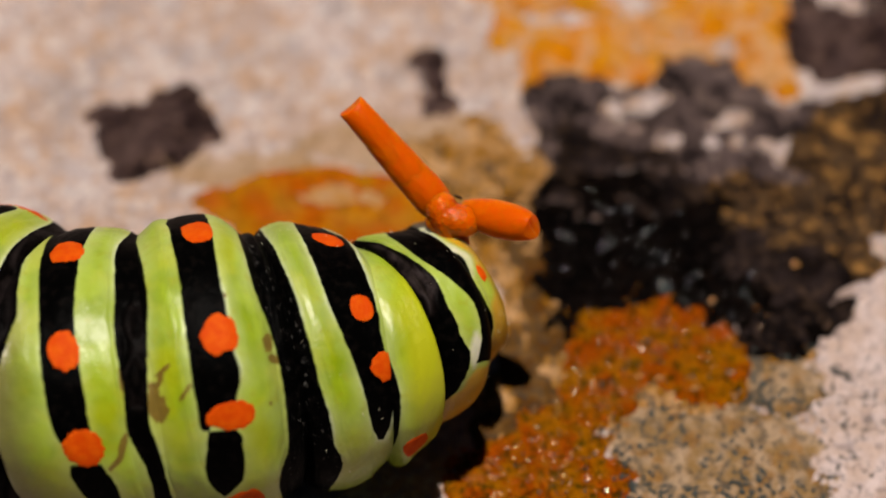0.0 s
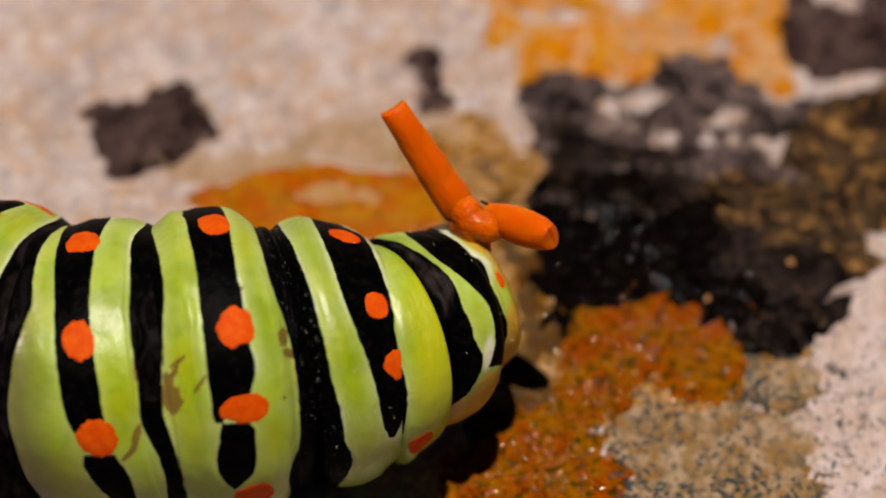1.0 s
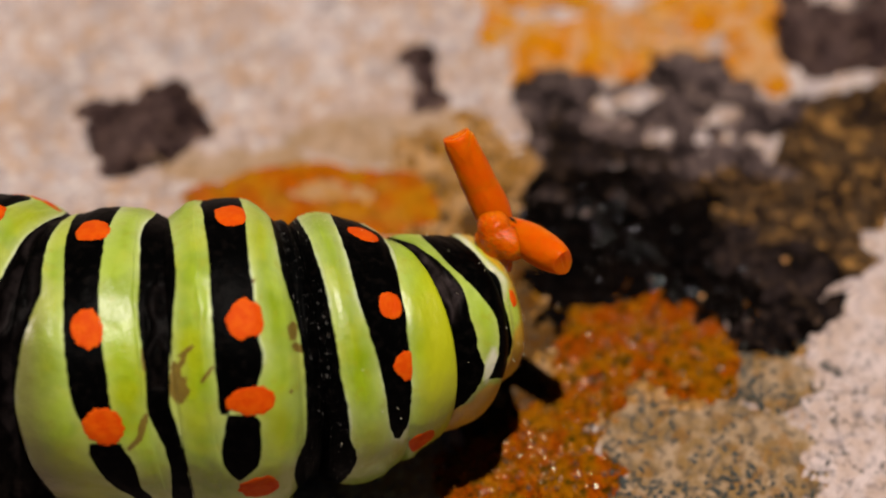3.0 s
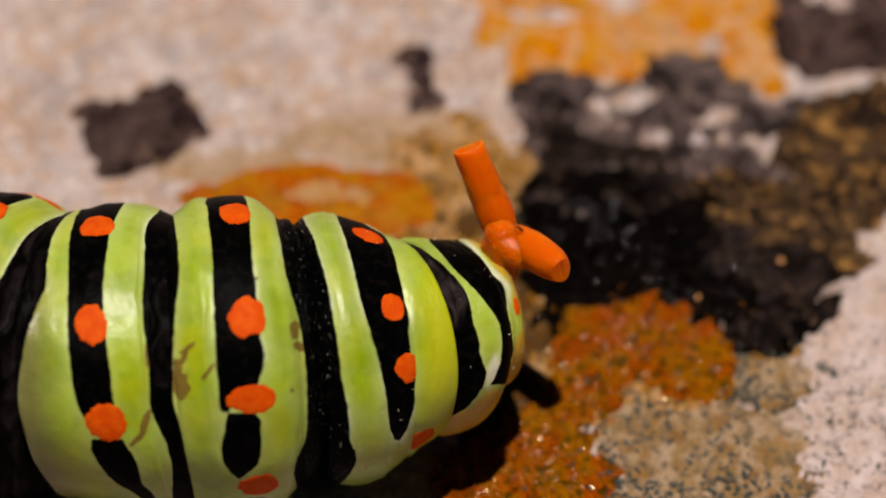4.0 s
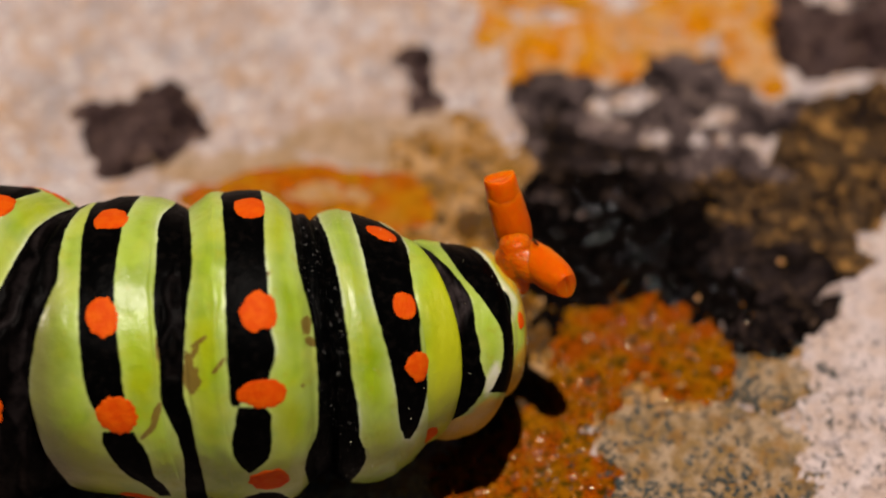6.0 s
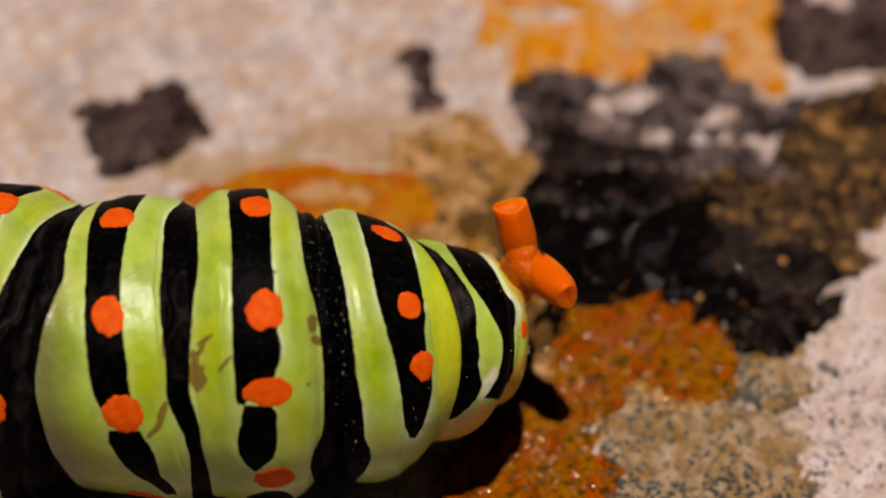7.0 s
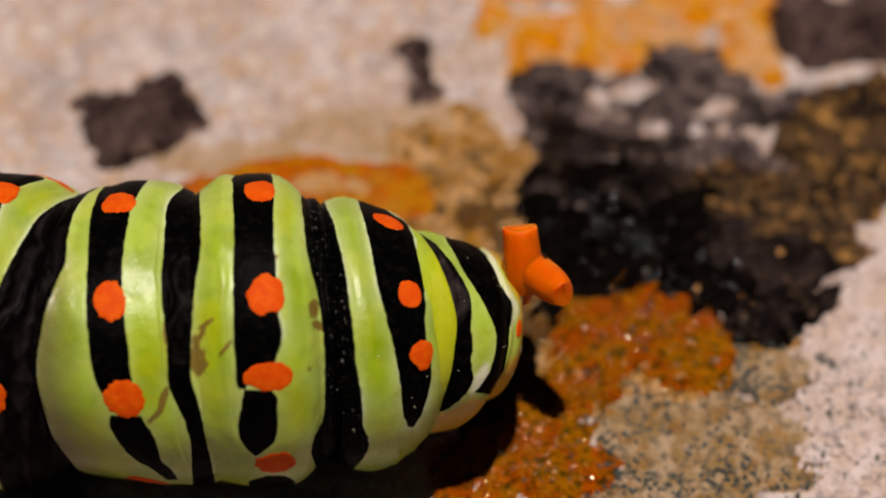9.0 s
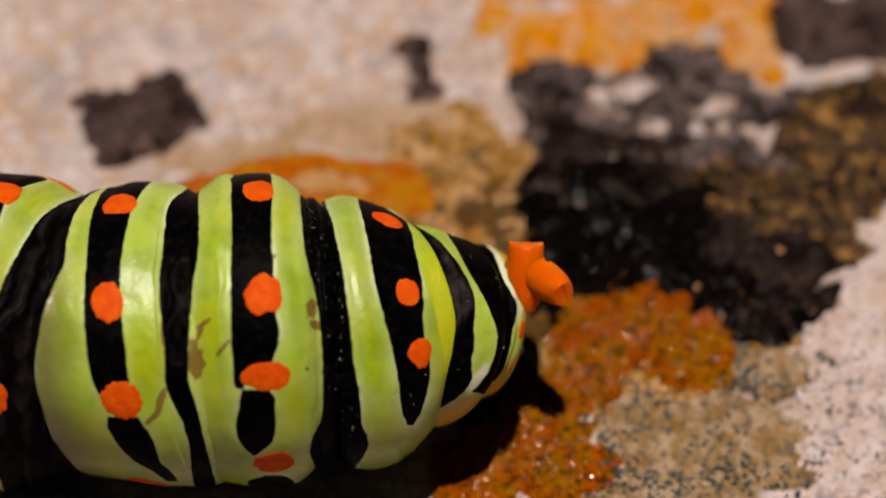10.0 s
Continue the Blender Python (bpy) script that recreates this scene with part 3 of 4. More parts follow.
        for cx, cy, rx, ry, turn in scars:
            c, q = math.cos(radians(turn)), math.sin(radians(turn))
            dx, dy = x - cx, y - cy
            k = np.exp(-(((dx * c + dy * q) / rx) ** 2 + ((-dx * q + dy * c) / ry) ** 2)) * (np.cos(tt) > 0)
            values["scar"] = np.maximum(values["scar"], k)
        rows = len(self.u)
        v = self.p.reshape(-1, 3) * MM
        faces = quads(rows, self.around, True).tolist()
        for end in (0, rows - 1):
            v = np.vstack([v, self.p[end].mean(0)[None] * MM])
            k = len(v) - 1
            faces += [[end * self.around + j, end * self.around + (j + 1) % self.around, k] for j in range(self.around)]
        ob = mesh_object(name, v, faces, SKIN, caterpillar)
        for key, val in values.items():
            at = ob.data.attributes.new(key, "FLOAT", "POINT")
            at.data.foreach_set("value", np.concatenate([val.reshape(-1), [0.0, 0.0]]).astype(np.float32))
        if label:
            tagged(ob, label)
        self.ob = ob
        return ob

    @property
    def seen(self):
        """Places on the skin before the near flank drew in."""
        return self.p / (1 - (self.p[..., 2:] - 7.0) / 211.6)

    def spot(self, cx, cy, rx, ry, turn=0.0, seed=1):
        """An orange spot, a low cushion that follows the skin."""
        u0, t0 = self.find(cx, cy)
        rx, ry = rx * 1.06, ry * 1.06
        e = 1e-3
        du = (self.at(np.array([u0 + e]), np.array([t0]))[0] - self.at(np.array([u0 - e]), np.array([t0]))[0]) / (2 * e)
        dt = (self.at(np.array([u0]), np.array([t0 + e]))[0] - self.at(np.array([u0]), np.array([t0 - e]))[0]) / (2 * e)
        lu, lt = max(np.linalg.norm(du), 0.3), np.linalg.norm(dt)
        ry = ry * min(1.0 / max(abs(math.cos(t0)), 0.45), 2.0)
        rings, sides = 12, 96
        ang = np.linspace(0, 2 * math.pi, sides, endpoint=False)
        rng = np.random.default_rng(seed)
        edge = 1 + sum(rng.normal(0, 0.10 / k ** 0.98) * np.cos(k * ang + rng.uniform(0, 6.3)) for k in range(2, 26))
        rho = np.linspace(0, 1, rings + 1)[1:]
        c, q = math.cos(radians(turn)), math.sin(radians(turn))
        a = rx * rho[:, None] * (np.cos(ang) * edge)[None]
        b = ry * rho[:, None] * (np.sin(ang) * edge)[None]
        uu, tt = u0 + (a * c - b * q) / lu, t0 + (a * q + b * c) / lt
        uu, tt = np.append(uu.reshape(-1), u0), np.append(tt.reshape(-1), t0)
        rr = np.append(np.repeat(rho, sides), 0)
        uu = np.clip(uu, 0.01, len(self.rings) - 1.01)
        lift = 0.018 * np.sqrt(np.maximum(1 - rr ** 6, 0)) - 0.012 * (rr > 0.99)
        v = (self.at(uu, tt) + self.normal(uu, tt) * lift[:, None]) * MM
        faces = quads(rings, sides, True).tolist() + [[j, (j + 1) % sides, len(v) - 1] for j in range(sides)]
        return outward(mesh_object("orange_spot", v, faces, SPOT, self.ob))


def add_spots(seg, rows):
    for i, row in enumerate(rows):
        seg.spot(*row, seed=seg.seed * 9 + i)


# ---- markings of the skin, some with fold shade painted in: rows of (height, from, to) down a band, in mm in the caterpillar's space ----
WEDGE = [
    (1.832, -13.932, -12.941), (1.585, -13.932, -12.314), (1.453, -13.932, -11.984), (1.304, -13.932, -12.446), (1.139, -13.932, -12.875), (0.924, -14.064, -13.074),
    (0.182, -14.394, -13.404), (-0.974, -14.79, -13.8), (-2.625, -15.12, -14.13), (-4.275, -15.219, -14.196), (-5.596, -15.17, -14.262)]
HIND_FOLD = [
    (1.139, -10.796, 10.168), (0.974, -10.994, 10.168), (0.809, -11.406, 10.168), (0.429, -11.984, 10.168), (-0.231, -12.479, 10.168), (-0.809, -12.809, 10.168),
    (-1.634, -13.222, 10.168), (-2.625, -13.486, 10.168), (-4.275, -13.684, 10.168), (-5.926, -13.602, 10.168), (-7.577, -13.107, 10.168), (-8.567, -12.776, 10.168)]
D_BAND = [
    (1.304, -9.805, -9.227), (1.139, -10.218, -9.343), (1.007, -10.498, -9.459), (0.842, -10.664, -9.558), (0.594, -10.779, -9.673), (0.182, -10.895, -9.805),
    (-0.479, -10.944, -9.921), (-1.304, -10.977, -10.003), (-1.964, -10.994, -10.003), (-2.625, -10.994, -9.937), (-3.285, -10.944, -9.855), (-3.945, -10.862, -9.772),
    (-4.44, -10.779, -9.706), (-4.804, -10.647, -9.69), (-5.101, -10.465, -9.805), (-5.233, -10.3, -10.036)]
D_TAIL = [
    (-5.728, -10.267, -9.392), (-5.926, -10.3, -9.277), (-6.174, -10.201, -9.095), (-6.421, -10.036, -8.98), (-6.751, -9.772, -8.864), (-7.015, -9.442, -8.782),
    (-7.247, -9.013, -8.518), (-7.527, -8.617, -8.32)]
DC = [
    (1.04, -8.22, -7.956), (0.924, -8.303, -7.94), (0.809, -8.452, -7.907), (0.512, -8.65, -7.874), (-0.149, -8.716, -7.791), (-0.644, -8.749, -7.758),
    (-1.139, -8.782, -7.775), (-1.634, -8.798, -7.841), (-2.294, -8.782, -7.89), (-2.955, -8.716, -7.94), (-3.615, -8.617, -7.956), (-4.275, -8.6, -7.956),
    (-4.771, -8.567, -7.907), (-5.266, -8.353, -7.742), (-5.761, -8.105, -7.61), (-6.421, -7.923, -7.478), (-7.082, -7.857, -7.329), (-7.742, -7.824, -7.214),
    (-8.402, -7.791, -7.164)]
DC_FOLD = [
    (-0.479, -8.518, -7.989), (-1.304, -8.617, -7.857), (-2.294, -8.617, -7.923), (-3.285, -8.551, -7.989), (-4.11, -8.452, -8.055)]
# dark fold skin; the lower rows also paint the shade of the fold
D_MARGIN = [
    (0.974, -27.798, -10.763), (0.809, -27.798, -11.027), (0.594, -27.798, -11.225), (0.264, -27.798, -11.423), (-0.396, -27.798, -11.604), (-1.304, -27.798, -11.703),
    (-1.717, -27.798, -11.885), (-2.212, -27.798, -12.083), (-2.79, -27.798, -12.281), (-3.45, -27.798, -12.38), (-4.275, -27.798, -12.479), (-4.936, -27.798, -12.446),
    (-5.596, -27.798, -12.281), (-6.256, -27.798, -12.017), (-6.916, -27.798, -11.555), (-7.577, -27.798, -11.01)]
# brownish margin; its darkening towards the fold is shading put into colour
D_PINK = [
    (-1.222, -27.798, -11.72), (-1.634, -27.798, -11.753), (-2.129, -27.798, -11.588), (-2.625, -27.798, -11.621), (-3.45, -27.798, -11.588), (-4.275, -27.798, -11.555),
    (-5.101, -27.798, -11.489), (-5.926, -27.798, -11.258), (-6.751, -27.798, -10.928), (-7.577, -27.798, -10.465)]
C_BAND = [
    (1.502, -6.471, -5.876), (1.387, -6.801, -5.827), (1.288, -6.9, -5.777), (1.007, -6.867, -5.711), (0.677, -6.834, -5.678), (0.017, -6.768, -5.662),
    (-0.644, -6.735, -5.612), (-1.304, -6.735, -5.513), (-1.964, -6.702, -5.48), (-2.625, -6.669, -5.414), (-3.037, -6.652, -5.299), (-3.367, -6.636, -5.282),
    (-3.78, -6.603, -5.365), (-4.193, -6.57, -5.513), (-4.523, -6.553, -5.843), (-4.738, -6.52, -6.174), (-4.886, -6.454, -6.306)]
C_TAIL = [
    (-4.969, -6.273, -5.513), (-5.134, -6.339, -5.381), (-5.431, -6.372, -5.381), (-5.926, -6.454, -5.348), (-6.256, -6.421, -5.398), (-6.504, -6.322, -5.513),
    (-6.685, -6.174, -5.728), (-6.834, -6.009, -5.91)]
C_LOW = [
    (-7.445, -5.678, -5.051), (-7.577, -6.091, -4.853), (-7.709, -6.141, -5.018), (-7.824, -5.926, -5.513)]
CB = [
    (1.007, -4.919, -4.193), (0.809, -4.886, -4.127), (0.677, -4.87, -4.061), (0.182, -4.771, -3.797), (-0.314, -4.688, -3.648), (-0.974, -4.572, -3.466),
    (-1.469, -4.424, -3.367), (-1.964, -4.275, -3.268), (-2.625, -4.143, -3.153), (-3.285, -4.044, -3.07), (-3.945, -3.995, -2.988), (-4.605, -3.962, -2.839),
    (-5.266, -3.962, -2.773), (-5.761, -4.011, -2.724), (-6.025, -4.127, -2.592), (-6.256, -4.242, -2.559), (-6.52, -4.308, -2.641), (-6.751, -4.325, -2.79),
    (-6.982, -4.259, -3.004), (-7.329, -4.193, -3.07)]
B_BAND = [
    (0.875, -3.087, -2.674), (0.677, -3.021, -2.377), (0.479, -2.938, -2.047), (0.264, -2.872, -1.717), (0.017, -2.79, -1.552), (-0.479, -2.641, -1.37),
    (-0.974, -2.542, -1.238), (-1.469, -2.427, -1.122), (-1.964, -2.278, -1.04), (-2.625, -2.096, -1.023), (-3.285, -1.898, -0.941), (-3.945, -1.75, -0.809),
    (-4.44, -1.651, -0.825), (-4.936, -1.585, -0.941), (-5.348, -1.519, -1.073), (-5.662, -1.387, -1.271)]
# the top rows paint a dark line for the shaded crease beside the ridge
NECK_FOLD = [
    (0.248, -12.941, -1.552), (0.149, -12.941, -1.288), (0.05, -12.941, -0.99), (-0.066, -12.941, -0.71), (-0.231, -12.941, -0.479), (-0.446, -12.941, -0.198),
    (-0.726, -12.941, 0.099), (-0.974, -12.941, 0.33), (-1.387, -12.941, 0.594), (-1.799, -12.941, 0.726), (-2.294, -12.941, 0.809), (-2.625, -12.941, 0.941),
    (-3.12, -12.941, 1.007), (-3.45, -12.941, 1.122), (-3.698, -12.941, 1.205), (-4.028, -12.941, 1.139), (-4.275, -12.941, 1.007), (-4.605, -12.941, 0.759),
    (-4.82, -12.941, 0.512), (-4.969, -12.941, 0.215), (-5.084, -12.941, -0.066)]
# satin highlight of the neck fold, painted as a lighter grey
NECK_GREY = [
    (-0.083, -0.891, -0.594), (-0.314, -0.726, -0.264), (-0.644, -0.528, 0.066), (-0.974, -0.363, 0.314), (-1.304, -0.165, 0.528), (-1.634, 0, 0.611),
    (-1.964, 0.132, 0.512), (-2.46, 0.215, 0.363)]
WHITE = [
    (0.314, 0.33, 0.561), (0.066, 0.594, 0.891), (-0.314, 0.858, 1.172), (-0.644, 1.122, 1.486), (-0.974, 1.502, 1.799), (-1.222, 1.717, 1.981),
    (-1.552, 1.783, 1.964), (-1.832, 1.816, 1.898)]
PATCH = [
    (-3.153, 1.453, 1.552), (-3.45, 1.321, 1.651), (-3.747, 1.205, 1.651), (-3.978, 1.205, 1.453), (-4.176, 1.238, 1.288)]
NECK_AMBER = [
    (-4.209, 1.354, 10.168), (-4.473, 1.023, 10.168), (-4.738, 0.792, 10.168), (-4.969, 0.132, 10.168), (-5.266, -0.396, 10.168), (-5.926, -1.387, 10.168)]
COLLAR_AMBER = [
    (0.264, 0.594, 10.168), (0.017, 0.941, 10.168), (-0.644, 1.535, 10.168), (-1.222, 2.03, 10.168), (-1.552, 2.047, 10.168), (-1.964, 2.245, 10.168),
    (-2.46, 2.311, 10.168), (-2.79, 2.113, 10.168), (-3.285, 1.981, 10.168), (-3.648, 1.799, 10.168), (-4.11, 1.255, 10.168), (-4.771, 0.924, 10.168)]
NECK_END = [
    (0.264, -0.446, 1.453), (0.149, -0.396, 1.486), (0.017, -0.297, 1.667), (-0.231, -0.066, 1.849), (-0.561, 0.198, 2.096), (-0.891, 0.512, 2.443),
    (-1.106, 0.726, 2.658), (-1.304, 0.924, 2.757), (-1.717, 1.255, 2.823), (-2.047, 1.502, 2.856), (-2.46, 1.667, 2.955), (-2.79, 1.7, 2.988),
    (-3.285, 1.667, 2.955), (-3.615, 1.585, 2.79), (-4.028, 1.387, 2.542)]
COLLAR_BLACK = [
    (0.264, -3.037, 0.462), (0.149, -3.037, 0.495), (0.017, -3.037, 0.677), (-0.231, -3.037, 0.858), (-0.561, -3.037, 1.106), (-0.891, -3.037, 1.453),
    (-1.106, -3.037, 1.667), (-1.304, -3.037, 1.766), (-1.717, -3.037, 1.832), (-2.047, -3.037, 1.865), (-2.46, -3.037, 1.964), (-2.79, -3.037, 1.997),
    (-3.285, -3.037, 1.964), (-3.615, -3.037, 1.799), (-4.028, -3.037, 1.552)]
RIDGE_BLACK = [
    (0.875, -6.339, -2.773), (0.677, -6.339, -2.476), (0.479, -6.339, -2.146), (0.264, -6.339, -1.816), (0.017, -6.339, -1.651), (-0.479, -6.339, -1.469),
    (-0.974, -6.339, -1.337), (-1.469, -6.339, -1.222), (-1.964, -6.339, -1.139), (-2.625, -6.339, -1.122), (-3.285, -6.339, -1.04), (-3.945, -6.339, -0.908),
    (-4.44, -6.339, -0.924), (-4.936, -6.339, -1.04), (-5.348, -6.339, -1.172), (-5.662, -6.339, -1.37)]

tail = Segment([
    (-22.186, 1.482, -23.507, -4.275, -2.476, 5), (-21.526, 2.803, -23.342, -5.926, -2.476, 5.4), (-19.875, 3.133, -22.186, -6.752, -2.476, 5.8), (-18.224, 2.803, -19.875, -7.082, -2.476, 6.2),
    (-16.574, 2.473, -18.389, -7.247, -2.476, 6.6), (-14.923, 1.895, -16.904, -7.329, -2.476, 6.8), (-13.602, 1.73, -15.913, -7.412, -2.476, 7), (-13.024, 1.4, -15.088, -7.247, -2.311, 7.1), (-12.612, 0.789, -14.593, -6.917, -2.146, 7.1)],
    seed=1)
tail.mesh("body_segment", [[(4, -19.8, -18.2), (-9, -22.5, -20.5)]], "green hind rings with black bands")
add_spots(tail, [(-20.04, 0.347, 0.495, 0.495, 0), (-20.7, -2.625, 0.495, 0.495, 0)])

fourth = Segment([
    (-14.262, 1.139, -16.243, -6.752, -2.476, 7), (-13.602, 1.568, -15.583, -7.494, -2.476, 7.1), (-12.909, 1.618, -14.758, -7.577, -2.394, 7.2), (-11.918, 1.502, -13.437, -7.659, -2.229, 7.3),
    (-11.539, 1.304, -12.694, -7.626, -2.113, 7.3), (-11.192, 1.056, -12.116, -7.412, -1.948, 7.3), (-10.829, 0.809, -11.291, -7.214, -1.717, 7.3), (-10.466, 0.38, -10.796, -6.917, -1.403, 7.3)], seed=2)
fourth.mesh("body_segment", [WEDGE, HIND_FOLD], folds=[HIND_FOLD], grey=0.32)
add_spots(fourth, [(-13.107, 1.073, 0.495, 0.314, 10), (-11.555, 1.37, 0.462, 0.132, 25), (-13.849, -1.964, 0.495, 0.545, 0), (-13.569, -4.969, 0.512, 0.528, 0)])

third = Segment([
    (-10.928, 0.347, -10.631, -6.999, -1.486, 7.2), (-10.895, 0.71, -10.763, -7.313, -1.684, 7.3), (-10.73, 0.941, -10.548, -7.461, -1.733, 7.3), (-10.218, 1.089, -8.617, -7.626, -1.618, 7.4), (-9.508, 1.205, -7.99, -7.659, -1.123, 7.4),
    (-8.732, 1.156, -7.659, -7.643, -0.743, 7.4), (-8.353, 1.04, -7.56, -7.626, -0.759, 7.4), (-7.924, 0.891, -7.131, -7.577, -0.363, 7.4), (-7.692, 0.71, -6.917, -7.412, -0.231, 7.4), (-7.412, 0.264, -6.702, -6.999, -0.165, 7.4)], seed=3)
third.mesh("body_segment", [D_BAND, D_TAIL, DC, D_MARGIN], folds=[DC_FOLD, D_MARGIN], grey=0.12, pink=D_PINK,
           scars=[(-8.749, -5.266, 0.116, 0.429, -14), (-8.93, -5.678, 0.083, 0.33, -50), (-7.709, -4.11, 0.281, 0.396, 10), (-7.758, -3.747, 0.132, 0.396, 8), (-7.626, -3.367, 0.083, 0.264, -30), (-8.683, -3.285, 0.066, 0.363, 5)])
add_spots(third, [(-10.102, 0.578, 0.495, 0.314, 14), (-10.333, -2.344, 0.479, 0.545, 0), (-9.822, -5.2, 0.545, 0.561, -5), (-9.046, -7.709, 0.627, 0.33, 0)])

second = Segment([
    (-8.237, 0.264, -7.494, -6.999, -0.462, 7.4), (-8.039, 0.677, -7.329, -7.346, -0.396, 7.4), (-7.808, 0.941, -7.131, -7.56, -0.33, 7.5), (-7.247, 1.304, -6.421, -7.709, -0.231, 7.5), (-6.884, 1.37, -6.207, -7.725, -0.132, 7.5),
    (-5.827, 1.42, -5.183, -7.692, 0.033, 7.5), (-5.216, 1.106, -4.606, -7.461, 0.363, 7.4), (-4.853, 0.743, -4.226, -7.049, 0.429, 7.3), (-4.573, 0.76, -3.945, -6.917, 0.429, 7.3), (-4.34, 0.5, -3.7, -6.7, 0.429, 7.25), (-4.3, 0.1, -3.6, -6.4, 0.4, 7.2)], seed=4)
second.mesh("body_segment", [DC, C_BAND, C_TAIL, C_LOW, CB], folds=[DC_FOLD], grey=0.1, dust_glint=CB,
            scars=[(-7.709, -4.11, 0.281, 0.396, 10), (-7.758, -3.747, 0.132, 0.396, 8), (-7.626, -3.367, 0.083, 0.264, -30), (-7.478, -3.037, 0.066, 0.264, -55), (-6.9, -3.747, 0.066, 0.297, -40), (-4.358, -2.493, 0.149, 0.281, 0), (-4.226, -2.988, 0.198, 0.116, -20), (-4.424, -4.275, 0.05, 0.066, 0), (-5.48, -1.023, 0.05, 0.066, 0)])
add_spots(second, [(-6.042, 0.941, 0.462, 0.347, 8), (-5.728, -2.129, 0.561, 0.561, 0), (-5.53, -4.556, 0.726, 0.413, 10), (-5.315, -7.048, 0.594, 0.281, 6)])

first = Segment([
    (-4.49, 0.017, -3.698, -6.421, 0.264, 7.15), (-4.407, 0.413, -3.499, -6.784, 0.33, 7.2), (-4.275, 0.644, -3.268, -6.933, 0.33, 7.2), (-3.945, 0.891, -2.839, -6.999, 0.281, 7.2),
    (-3.532, 0.99, -2.344, -6.966, 0.231, 7.2), (-3.037, 0.858, -1.783, -6.801, 0.231, 7.1), (-2.377, 0.66, -1.486, -6.553, 0.363, 7), (-1.981, 0.446, -1.189, -6.256, 0.627, 6.95),
    (-1.75, 0.215, -0.957, -5.926, 0.759, 6.9), (-1.552, -0.083, -0.792, -5.629, 0.825, 6.85), (-1.387, -0.578, -0.693, -5.134, 0.825, 6.75), (-1.387, -1.469, -0.809, -4.275, 0.66, 6.7)], seed=5)
first.mesh("body_segment", [CB, B_BAND], dust_glint=CB, yolk=(-0.809, -0.149))
add_spots(first, [(-2.146, 0.281, 0.446, 0.198, -30), (-1.453, -1.816, 0.38, 0.38, 0), (-1.007, -3.566, 0.363, 0.413, -10)])

ridge = Segment([
    (-2.707, -0.644, -1.717, -5.101, 0.231, 6.8), (-2.443, 0.083, -1.42, -5.959, 0.429, 6.87), (-2.08, 0.396, -1.155, -6.174, 0.693, 6.93), (-1.684, 0.297, -0.759, -5.926, 0.957, 6.9),
    (-1.552, 0.198, -0.33, -5.612, 1.222, 6.8), (-1.568, 0, -0.396, -5.48, 1.222, 6.8), (-1.651, -0.512, -0.627, -5.101, 0.99, 6.7), (-1.783, -1.304, -1.023, -4.275, 0.66, 6.6)], seed=8)
ridge.mesh("body_fold", [RIDGE_BLACK], yolk=(-0.924, -0.231))
add_spots(ridge, [(-0.66, -5.66, 0.495, 0.248, 42)])

neck = Segment([
    (-1.552, -0.974, -0.858, -4.605, 0.825, 6.9), (-1.486, -0.347, -0.693, -5.068, 1.089, 6.9), (-1.387, 0.017, -0.462, -5.348, 1.255, 6.85), (-1.222, 0.182, -0.149, -5.513, 1.288, 6.8),
    (-0.809, 0.231, 0.264, -5.53, 1.155, 6.7), (-0.363, 0.182, 0.858, -5.266, 1.387, 6.5), (0.05, 0.149, 1.205, -4.704, 1.238, 6.3), (0.149, -0.017, 1.222, -4.506, 1.122, 6.2),
    (0.231, -0.644, 1.122, -3.945, 0.792, 6.1)], seed=6)
neck.mesh("neck_segment", [NECK_FOLD, NECK_END], folds=[NECK_GREY], whites=[PATCH], ambers=[NECK_AMBER], pale=0.45)

collar = Segment([
    (-0.264, -0.644, 0.957, -3.945, 0.924, 6), (-0.099, -0.182, 1.122, -4.275, 1.122, 6.1), (0.132, 0.083, 1.288, -4.341, 1.189, 6.1), (0.512, 0.182, 1.519, -4.242, 0.99, 6),
    (0.891, 0.099, 1.783, -4.077, 0.875, 5.9), (1.255, -0.198, 1.981, -3.846, 0.693, 5.8), (1.552, -0.71, 2.113, -3.45, 0.462, 5.7), (1.717, -1.304, 2.162, -2.955, 0.165, 5.6),
    (1.75, -1.717, 2.113, -2.46, 0.033, 5.5)], seed=7)
collar.mesh("collar", [COLLAR_BLACK], whites=[WHITE, PATCH], ambers=[COLLAR_AMBER, NECK_AMBER], pale=0.5)
add_spots(collar, [(2.146, -1.783, 0.149, 0.264, -8)])


def bristles(seg, count, lo, hi, seed):
    """Short pale hairs on the skin between two rings."""
    rng = np.random.default_rng(seed)
    u, th = rng.uniform(lo, hi, count), rng.uniform(-1.5, 1.5, count)
    p, n = seg.at(u, th), seg.normal(u, th)
    verts, faces = [], []
    for a, d in zip(p, n):
        side = np.cross(d, (0.3, 0.5, 0.8))
        side /= np.linalg.norm(side)
        other = np.cross(d, side)
        long, k = rng.uniform(0.04, 0.11), len(verts)
        for q in range(4):
            verts.append((a + 0.011 * (side * math.cos(q * 1.57) + other * math.sin(q * 1.57)) - 0.01 * d) * MM)
        verts.append((a + d * long + side * rng.normal() * 0.03) * MM)
        faces += [[k + q, k + (q + 1) % 4, k + 4] for q in range(4)]
    return mesh_object("bristles", verts, faces, BRISTLE, seg.ob, smooth=False)


bristles(collar, 30, 2.6, 5.8, 3)
bristles(neck, 12, 3.0, 5.8, 4)
bristles(first, 26, 2.0, 7.0, 6)


